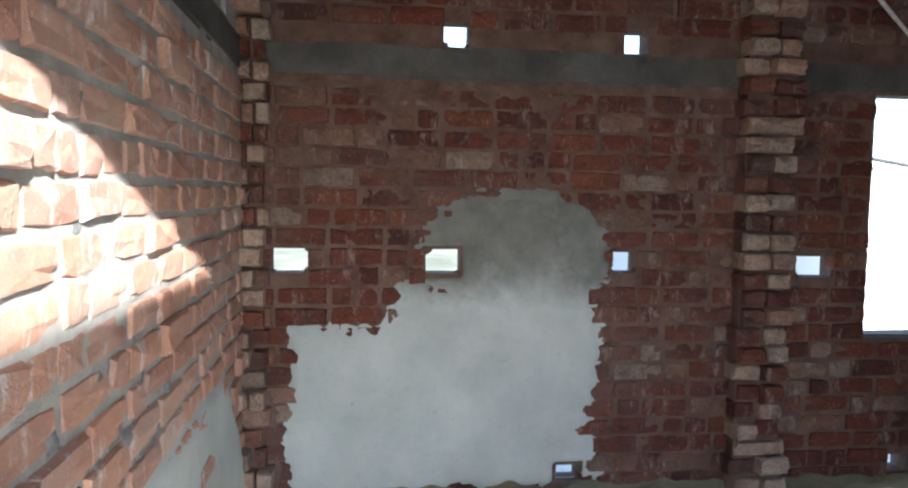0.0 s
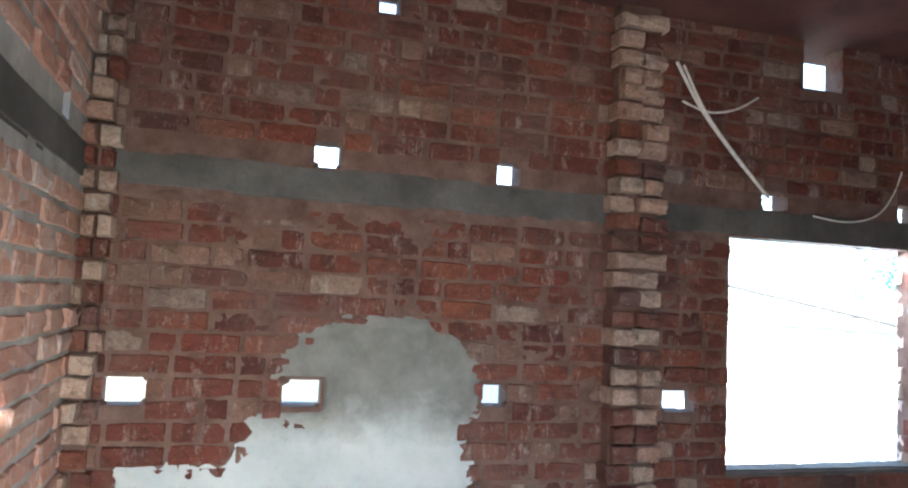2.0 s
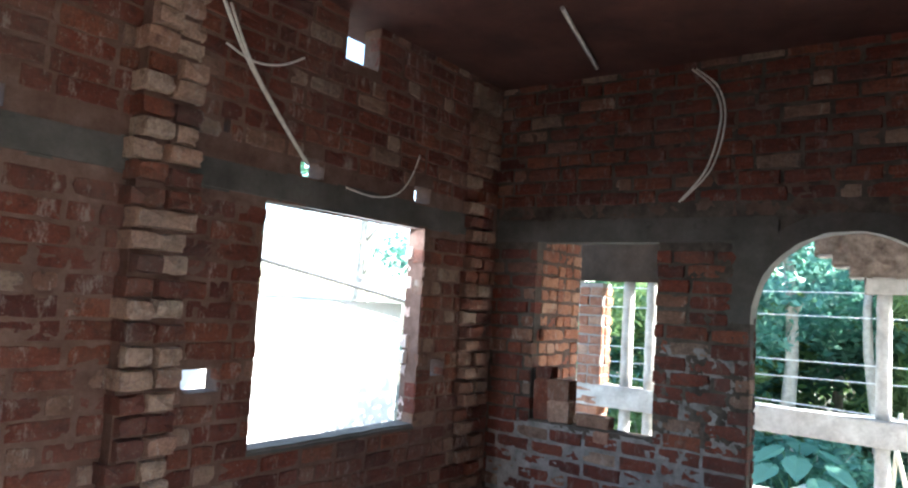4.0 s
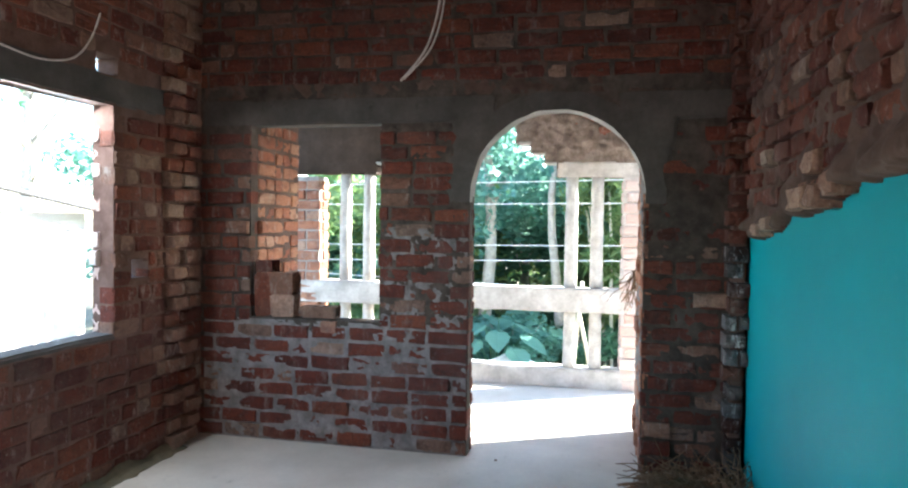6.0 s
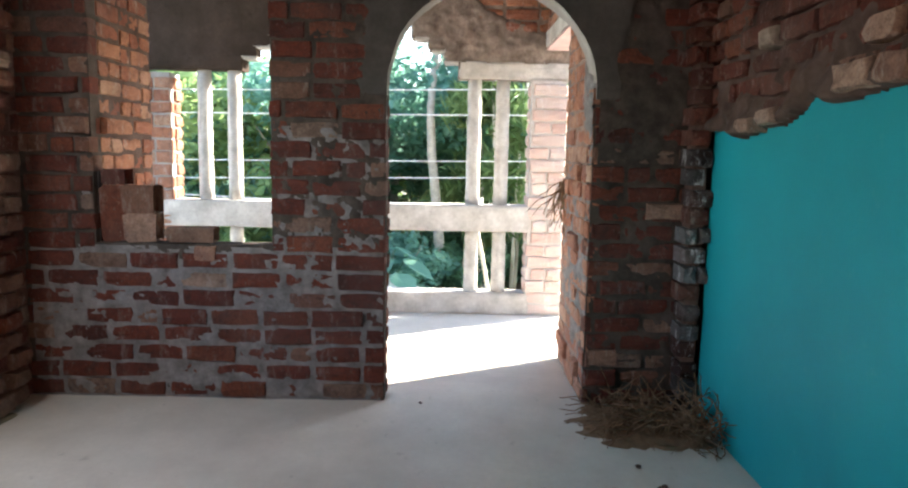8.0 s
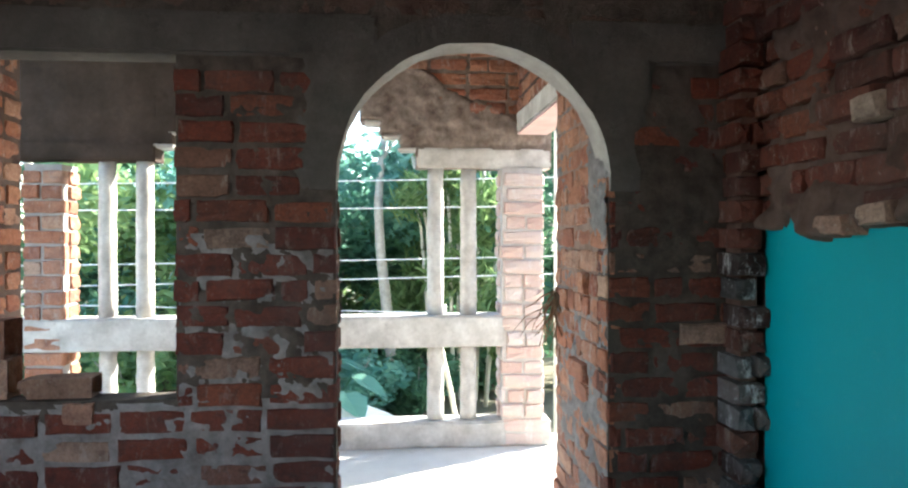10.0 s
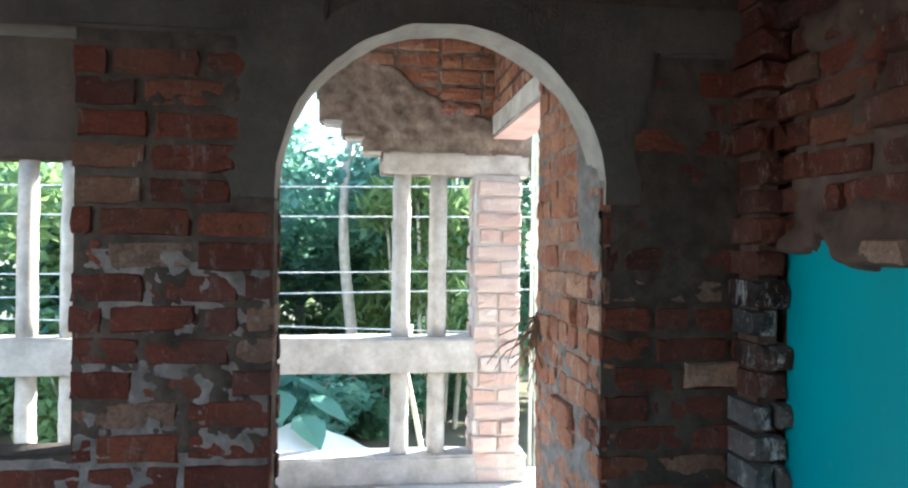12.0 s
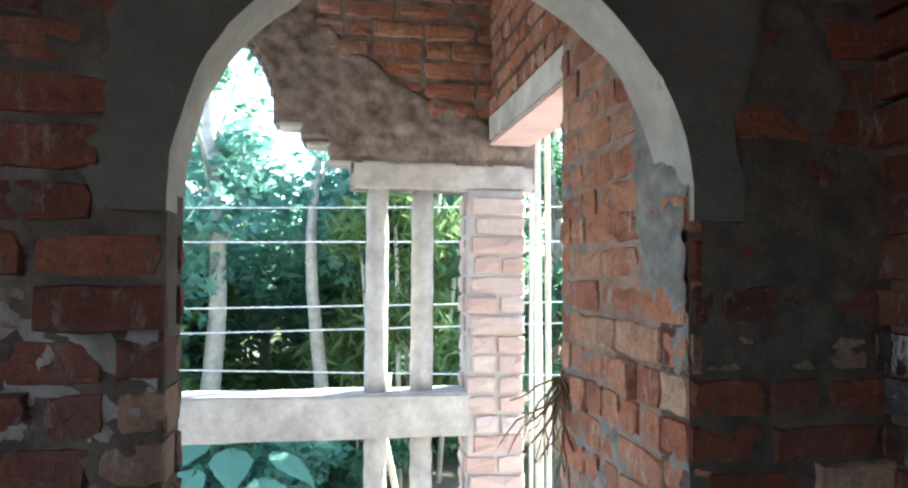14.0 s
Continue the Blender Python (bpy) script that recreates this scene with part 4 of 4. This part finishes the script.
def tree(x, y, height, radius, clumps, count, size, material, bark, seed, label, lean=0.2, limbs=5):
    base = tagged(new("tree"), label, "tree")
    base.location = (x, y, -0.5)
    rnd = random.Random(seed)
    bm = bmesh.new()
    pts = []
    for i in range(9):
        q = i / 8
        pts.append((lean * q + 0.07 * math.sin(5.1 * q + seed), 0.07 * math.sin(6.3 * q + seed * 2), q * height))
    tube(bm, pts, radius, radius * 0.45, 9)
    trunk = part("trunk", bm, bark, base)
    for k in range(limbs):
        q = rnd.uniform(0.45, 0.95)
        p = Vector(pts[int(q * 8)])
        a = rnd.uniform(0, math.tau)
        n = Vector((math.cos(a), math.sin(a), rnd.uniform(0.9, 2.0)))
        ln = rnd.uniform(0.5, 1.1) * height * 0.3
        bm = bmesh.new()
        tube(bm, [p, p + n * ln * 0.5 + Vector((0, 0, 0.05)), p + n * ln + Vector((0.1, 0.1, 0.2))], radius * 0.24, radius * 0.08, 6)
        part("limb", bm, bark, trunk)
    crown("crown", base, [(cx - x, cy - y, cz + 0.5, rx, ry, rz) for cx, cy, cz, rx, ry, rz in clumps], count, size, seed, material)
    return base


def clump_ring(cx, cy, cz, spread, high, n, r, seed):
    rnd = random.Random(seed)
    return [(cx + rnd.uniform(-1, 1) * spread, cy + rnd.uniform(-1, 1) * spread, cz + rnd.uniform(-1, 1) * high, r * rnd.uniform(0.5, 1.1), r * rnd.uniform(0.5, 1.1), r * rnd.uniform(0.35, 0.8)) for _ in range(n)]


# two pale slim trees near the fence
tree(10.1, 2.9, 4.2, 0.10, clump_ring(10.6, 3.4, 1.75, 0.9, 0.5, 12, 0.5, 1), 2600, 0.075, M_LEAF_BLUE, M_BARK_PALE, 1, "slim pale-barked tree with blue-green leaves", 0.1, 2)
tree(10.1, 1.95, 3.6, 0.075, clump_ring(10.5, 2.0, 1.95, 0.8, 0.5, 11, 0.5, 2), 2600, 0.07, M_LEAF_BLUE, M_BARK_PALE, 2, "slim crooked pale-barked tree in leaf", 0.05, 2)
# leafy trees behind
spec = [(12.2, 4.6, 2.5, 15, M_LEAF_BLUE), (12.6, 2.6, 2.3, 14, M_LEAF), (13.2, 0.6, 3.4, 14, M_LEAF), (12.0, 6.6, 3.6, 16, M_LEAF), (12.4, 8.8, 3.6, 15, M_LEAF_BLUE),
        (14.5, 3.6, 2.6, 16, M_LEAF_BRIGHT), (14.6, 1.4, 3.4, 15, M_LEAF_BRIGHT), (15.5, 6.0, 3.2, 16, M_LEAF), (15.0, -1.0, 3.6, 15, M_LEAF), (11.0, 3.9, 2.2, 13, M_LEAF_BRIGHT), (11.4, -0.7, 3.6, 16, M_LEAF), (10.7, -0.5, 3.0, 15, M_LEAF)]
for i_, (x_, y_, h_, n_, m_) in enumerate(spec):
    cl = clump_ring(x_, y_, h_ * 0.48, 1.25, h_ * 0.42, n_, 0.75, 20 + i_)
    tree(x_, y_, h_ + 0.3, 0.09, cl, 5200, 0.085, m_, M_BARK, 30 + i_, "dense leafy garden tree behind the wire fence", 0.2, 6)
# tall thin trees against the sky
for i_, (x_, y_, h_) in enumerate(((15.6, 5.0, 7.0), (16.5, 6.6, 7.5), (17.0, 4.2, 6.5), (16.2, 7.8, 7.4), (10.2, 10.6, 6.0))):
    cl = clump_ring(x_, y_, h_ * 0.68, 1.3, h_ * 0.2, 12, 0.5, 60 + i_)
    tree(x_, y_, h_, 0.11, cl, 1000 if x_ > 12 else 350, 0.10, M_LEAF, M_BARK, 70 + i_, "tall thin tree with sparse leaves against the sky", 0.5, 8)
# bushes at the fence
for i_, (x_, y_, r_, m_) in enumerate(((9.7, 3.4, 0.55, M_LEAF_BLUE), (9.6, 2.4, 0.6, M_LEAF_BLUE), (9.9, 1.6, 0.5, M_LEAF), (9.9, 4.6, 0.6, M_LEAF_BRIGHT), (10.2, 5.8, 0.7, M_LEAF), (10.6, 7.2, 0.7, M_LEAF), (11.2, 0.7, 0.7, M_LEAF), (11.3, 3.6, 0.8, M_LEAF), (11.6, 2.0, 0.8, M_LEAF), (12.4, 1.2, 0.9, M_LEAF), (12.2, 3.1, 0.9, M_LEAF_BRIGHT), (12.6, 4.4, 0.9, M_LEAF), (13.5, 2.3, 1.0, M_LEAF_BRIGHT), (11.4, 5.2, 0.8, M_LEAF), (12.0, 7.9, 0.9, M_LEAF))):
    b_ = tagged(new("bush"), "low green bush growing by the fence", "bush", "garden bushes")
    b_.location = (x_, y_, -0.5)
    crown("foliage", b_, clump_ring(0, 0, r_ * 0.6, r_ * 0.7, r_ * 0.45, 9, r_ * 0.6, 90 + i_), 2300, 0.06, 90 + i_, m_)
    for k in range(6):
        a = k * 1.05
        bm = bmesh.new()
        tube(bm, [(0, 0, 0), (0.15 * math.cos(a), 0.15 * math.sin(a), r_ * 0.6), (0.35 * math.cos(a), 0.35 * math.sin(a), r_ * 1.1)], 0.012, 0.005, 5)
        part("stem", bm, M_BARK, b_)
# bamboo clump with long hanging leaves
bam = tagged(new("bamboo_clump"), "bamboo clump with long hanging yellow-green leaves", "bamboo")
bam.location = (10.2, 1.1, -0.5)
crown("foliage", bam, clump_ring(0, 0, 1.9, 0.5, 1.2, 18, 0.42, 5), 5200, 0.13, 6, M_LEAF_BRIGHT, 0.13, 0.9)
for k in range(9):
    bm = bmesh.new()
    a = k * 0.7
    tube(bm, [(0.25 * math.cos(a), 0.3 * math.sin(a), 0), (0.35 * math.cos(a), 0.45 * math.sin(a), 2.0), (0.7 * math.cos(a), 0.9 * math.sin(a), 3.8)], 0.025, 0.012, 7)
    part("cane", bm, M_BAMBOO, bam)
# large-leaved plant below the rail
plant = tagged(new("broad_leaf_plant"), "broad-leaved pale green plant beyond the rail", "plant")
plant.location = (9.0, 2.55, -0.5)
for k in range(14):
    a, r_ = k * 2.4, 0.14 + 0.03 * k
    cx, cy, cz = r_ * math.cos(a), r_ * math.sin(a), 0.75 - 0.02 * k
    bm = bmesh.new()
    out = Vector((math.cos(a), math.sin(a), -0.35)).normalized()
    sd = out.cross(Vector((0, 0, 1))).normalized()
    rows_ = []
    for q, w in ((0, 0.01), (0.15, 0.10), (0.4, 0.15), (0.7, 0.10), (1.0, 0.005)):
        p = Vector((cx, cy, cz)) + out * 0.38 * q - Vector((0, 0, 0.08 * q * q))
        rows_.append([bm.verts.new(p + sd * w + Vector((0, 0, 0.03))), bm.verts.new(p), bm.verts.new(p - sd * w + Vector((0, 0, 0.03)))])
    for ra, rb in zip(rows_, rows_[1:]):
        bm.faces.new((ra[0], ra[1], rb[1], rb[0])), bm.faces.new((ra[1], ra[2], rb[2], rb[1]))
    leaf = part("leaf", bm, M_LEAF_BLUE, plant)
    bm = bmesh.new()
    tube(bm, [(0, 0, 0), (cx * 0.5, cy * 0.5, cz * 0.6), (cx, cy, cz)], 0.012, 0.006, 5)
    part("stalk", bm, M_LEAF, plant)

# wire fence
fence = tagged(new("wire_fence"), "pale wires strung between thin posts", "fence")
fence.location = (9.0, 3.0, -0.5)
for z_, tilt_ in ((1.95, -0.02), (1.69, -0.012), (1.20, -0.015), (1.02, -0.02), (0.72, 0.03)):
    bm = bmesh.new()
    tube(bm, [(0.02 * math.sin(i), -6 + i * 0.75, z_ + 0.5 + tilt_ * (i - 7) * 0.75 - 0.03 * math.sin(i / 16 * math.pi)) for i in range(17)], 0.006, 0.006, 5)
    part("wire", bm, M_WIRE, fence)
for y_ in (-6.0, 6.0):
    bm = bmesh.new()
    tube(bm, [(0, y_, 0), (0, y_, 2.8)], 0.03, 0.025, 8)
    part("post", bm, M_BAMBOO, fence)

# bamboo poles beside the veranda
for x_, y_, dx_, dy_, h_, r_ in ((8.0, 0.47, 0.05, 0.03, 3.6, 0.03), (8.1, 0.38, -0.1, 0.06, 3.8, 0.022), (7.9, 0.56, 0.1, -0.02, 3.4, 0.014)):
    bm = bmesh.new()
    tube(bm, [(x_ + dx_ * q, y_ + dy_ * q, -0.5 + (h_ + 0.5) * q) for q in [i / 24 for i in range(25)]], r_, r_ * 0.8, 10)
    tagged(part("bamboo_pole", bm, M_BAMBOO), "pale upright bamboo scaffold pole on the ground", "pole", "scaffold poles")
for pts_ in ([(7.45, 1.62, -0.5), (7.4, 1.53, 0.54), (7.38, 1.5, 0.9)], [(7.5, 1.30, -0.5), (7.42, 1.45, 0.25), (7.36, 1.58, 0.85)]):
    bm = bmesh.new()
    tube(bm, pts_, 0.02, 0.016, 8)
    tagged(part("leaning_pole", bm, M_BAMBOO), "pale bamboo stick leaning on the rail", "pole", "leaning sticks")
# sand heap
bm = bmesh.new()
bmesh.ops.create_grid(bm, x_segments=40, y_segments=40, size=1.1)
for v in bm.verts:
    r_ = math.hypot(v.co.x, v.co.y * 1.1)
    v.co.z = max(0, 0.52 * (1 - r_ / 1.0)) + 0.03 * noise.noise(v.co * 4) - 0.02
    v.co += Vector((8.6, 2.3, -0.5))
tagged(part("sand_mound", bm, M_WHITE), "heap of pale building sand on the ground", "sand heap")

# neighbour's house beyond the north window
house = tagged(new("neighbour_house"), "low whitewashed house with a pale tin roof", "house")
house.location = (6.0, 8.0, -0.5)
bm = bmesh.new()
box(bm, -4.0, 2.7, 0.0, 4.0, 0.0, 1.98)
part("wall", bm, M_WHITE, house)
bm = bmesh.new()
for i in range(56):
    x0_ = -4.3 + i * 0.13
    for a, b, dz in ((0, 0.065, 0.0), (0.065, 0.13, 0.02)):
        q = [bm.verts.new((x0_ + u, y, 2.40 - 0.15 * (x0_ + u) + (0.45 if y > 1 else 0.0) + d)) for u, y, d in ((a, -0.35, dz), (b, -0.35, 0.02 - dz), (b, 2.0, 0.02 - dz), (a, 2.0, dz))]
        bm.faces.new(q)
part("roof", bm, M_ROOF, house)
bm = bmesh.new()
tube(bm, [(x, -0.37, 2.38 - 0.15 * x) for x in (-4.3, -2.0, 0.0, 1.5, 2.98)], 0.022, 0.022, 8)
part("eave", bm, M_WIRE_DARK, house, "dark eave edge of the tin roof")
# small red-roofed shed far among the trees
shed = tagged(new("shed"), "small shed with a reddish tin roof", "shed")
shed.location = (12.0, 5.0, -0.5)
bm = bmesh.new()
box(bm, 0, 1.0, -0.7, 0.7, 0, 0.35)
part("wall", bm, M_MORTAR, shed)
bm = bmesh.new()
box(bm, -0.15, 1.15, -0.85, 0.85, 0.352, 0.42)
part("roof", bm, M_ORANGE, shed)

# ---- loose things in the room ----
def loose_brick(x, y, z, rz, m, size=(0.12, 0.245, 0.09), label="loose pale brick stacked on the window sill"):
    ob = new("loose_brick", SHAPES[m.name][int(abs(x * 31 + y * 77)) % 10])
    ob.matrix_world = Matrix.Translation((x, y, z + size[2] / 2)) @ Matrix.Rotation(radians(rz), 4, "Z") @ Matrix.Diagonal((*size, 1))
    return tagged(ob, label, "brick", "bricks on the window sill")


loose_brick(4.98, 3.335, 0.805, 2, M_BRICK_PALE, (0.12, 0.165, 0.145))
loose_brick(4.985, 3.34, 0.948, -3, M_BRICK_BUFF, (0.12, 0.17, 0.145))
loose_brick(4.98, 3.09, 0.805, 4, M_BRICK_BUFF, (0.12, 0.245, 0.075))
loose_brick(4.975, 3.46, 1.09, 1, M_BRICK, (0.11, 0.12, 0.08), "loose red brick wedged beside the window opening")
# stands in for a shaded empty gap between stack and jamb
loose_brick(4.995, 3.468, 0.805, 0, M_BRICK, (0.11, 0.145, 0.285), "upright brick standing in for the shaded gap in the window corner")

# cables
def cable(pts, r, name="cable", label="pale electric cable hanging on the wall", m=None):
    cu = [Vector(p) for p in pts]
    fine = []
    for i in range(len(cu) - 1):
        p0, p1, p2, p3 = cu[max(i - 1, 0)], cu[i], cu[i + 1], cu[min(i + 2, len(cu) - 1)]
        for k in range(8):
            q = k / 8
            fine.append(0.5 * ((2 * p1) + (p2 - p0) * q + (2 * p0 - 5 * p1 + 4 * p2 - p3) * q * q + (3 * p1 - p0 - 3 * p2 + p3) * q ** 3))
    fine.append(cu[-1])
    bm = bmesh.new()
    tube(bm, fine, r, r, 7)
    return tagged(part(name, bm, m or M_CABLE), label, "cable", "wall cables")


Y_ = NY - 0.035
cable([(2.40, Y_, 2.95), (2.55, Y_, 2.72), (2.75, Y_, 2.50), (2.99, Y_, 2.27)], 0.010)
cable([(2.43, Y_ - 0.02, 2.93), (2.60, Y_ - 0.03, 2.64), (2.99, Y_ - 0.01, 2.26)], 0.007)
cable([(2.44, Y_, 2.74), (2.58, Y_ - 0.03, 2.69), (2.74, Y_ - 0.04, 2.72), (2.90, Y_ - 0.02, 2.81)], 0.006)
cable([(3.29, Y_, 2.19), (3.5, Y_ - 0.02, 2.17), (3.706, Y_ - 0.02, 2.22), (3.85, Y_, 2.35), (3.92, Y_, 2.50)], 0.005)
X_ = EX - 0.03
cable([(X_, 2.475, 3.15), (X_ - 0.02, 2.33, 3.0), (X_ - 0.03, 2.28, 2.80), (X_ - 0.02, 2.36, 2.5), (X_, 2.53, 2.30)], 0.007)
cable([(X_, 2.45, 3.15), (X_ - 0.02, 2.30, 3.0), (X_ - 0.03, 2.255, 2.78), (X_ - 0.02, 2.33, 2.5), (X_, 2.51, 2.31)], 0.006)
cable([(3.74, 2.81, 3.19), (4.1, 2.89, 3.17), (4.6, 3.0, 3.15)], 0.012, "ceiling_conduit", "pale conduit under the ceiling")

# dry stems: heap on the floor by the jamb, roots out of the jamb
def stems(name, n, start, spread, way, length, r, seed, label, curl=0.3):
    rnd = random.Random(seed)
    bm = bmesh.new()
    for _ in range(n):
        p = Vector([start[i] + rnd.uniform(-1, 1) * spread[i] for i in range(3)])
        d = (Vector(way) + Vector([rnd.uniform(-1, 1) for _ in range(3)]) * 0.7).normalized()
        pts = [p.copy()]
        for k in range(5):
            d = (d + Vector([rnd.uniform(-1, 1) for _ in range(3)]) * curl).normalized()
            p = p + d * length * rnd.uniform(0.6, 1.2) / 5
            p.z = max(p.z, 0.008)
            pts.append(p.copy())
        tube(bm, pts, r, r * 0.5, 4)
    return tagged(part(name, bm, M_STICK), label, "dry stems", kind="stuff")


stems("dry_stem_heap", 420, (4.66, 0.80, 0.05), (0.21, 0.24, 0.045), (-0.1, 0.3, -0.45), 0.20, 0.004, 3, "heap of dry brown stems on the floor by the doorway")
stems("dry_vine_tangle", 90, (4.48, 0.60, 0.06), (0.18, 0.05, 0.05), (0, 0.1, 0.2), 0.24, 0.004, 4, "tangle of dry vine at the foot of the brick column", 0.8)
stems("dry_roots", 30, (5.68, 1.085, 1.10), (0.03, 0.012, 0.04), (0.3, 0.2, -1.3), 0.30, 0.004, 5, "dry roots hanging out of the brick jamb", 0.35)
bm = bmesh.new()
bmesh.ops.create_grid(bm, x_segments=30, y_segments=30, size=0.4)
for v in bm.verts:
    v.co.z = max(-0.01, 0.06 * (1 - math.hypot(v.co.x / 0.30, v.co.y / 0.34)) + 0.02 * noise.noise(v.co * 14))
    v.co += Vector((4.64, 0.80, 0.0))
tagged(part("dirt_mound", bm, M_STICK), "low heap of brown dirt under the stems", "dirt")
# dirt along the foot of the north wall
bm = bmesh.new()
bmesh.ops.create_grid(bm, x_segments=170, y_segments=8, size=1.0)
for v in bm.verts:
    x_, q = WX + 0.1 + (v.co.x + 1) / 2 * 4.9, (v.co.y + 1) / 2
    n_ = noise.noise(Vector((x_ * 5, q, 2))) + 0.5 * noise.noise(Vector((x_ * 15, q * 3, 5)))
    v.co = Vector((x_, NY - 0.02 - (1 - q) * (0.08 + 0.04 * n_), max(-0.004, q * (0.05 + 0.035 * n_))))
tagged(part("dirt_strip", bm, M_GROUND), "crumbled mortar and dirt along the wall foot", "dirt")
rnd_ = random.Random(8)
for x_, y_ in ((4.87, 1.90), (4.17, 0.96), (3.94, 1.38), (3.97, 0.92), (3.96, 1.11), (3.99, 0.90), (3.91, 1.73), (3.76, 2.49)):
    bm = bmesh.new()
    bmesh.ops.create_icosphere(bm, subdivisions=1, radius=rnd_.uniform(0.007, 0.016))
    for v in bm.verts:
        v.co = Vector((v.co.x * rnd_.uniform(0.9, 1.7), v.co.y * rnd_.uniform(0.8, 1.3), max(0.0, v.co.z * 0.7 + 0.006))) + Vector((x_, y_, 0))
    tagged(part("mortar_crumb", bm, M_MORTAR), "small crumb of mortar on the floor", "rubble", "crumbs on the floor")

# ---- bricks ----
lay_all()
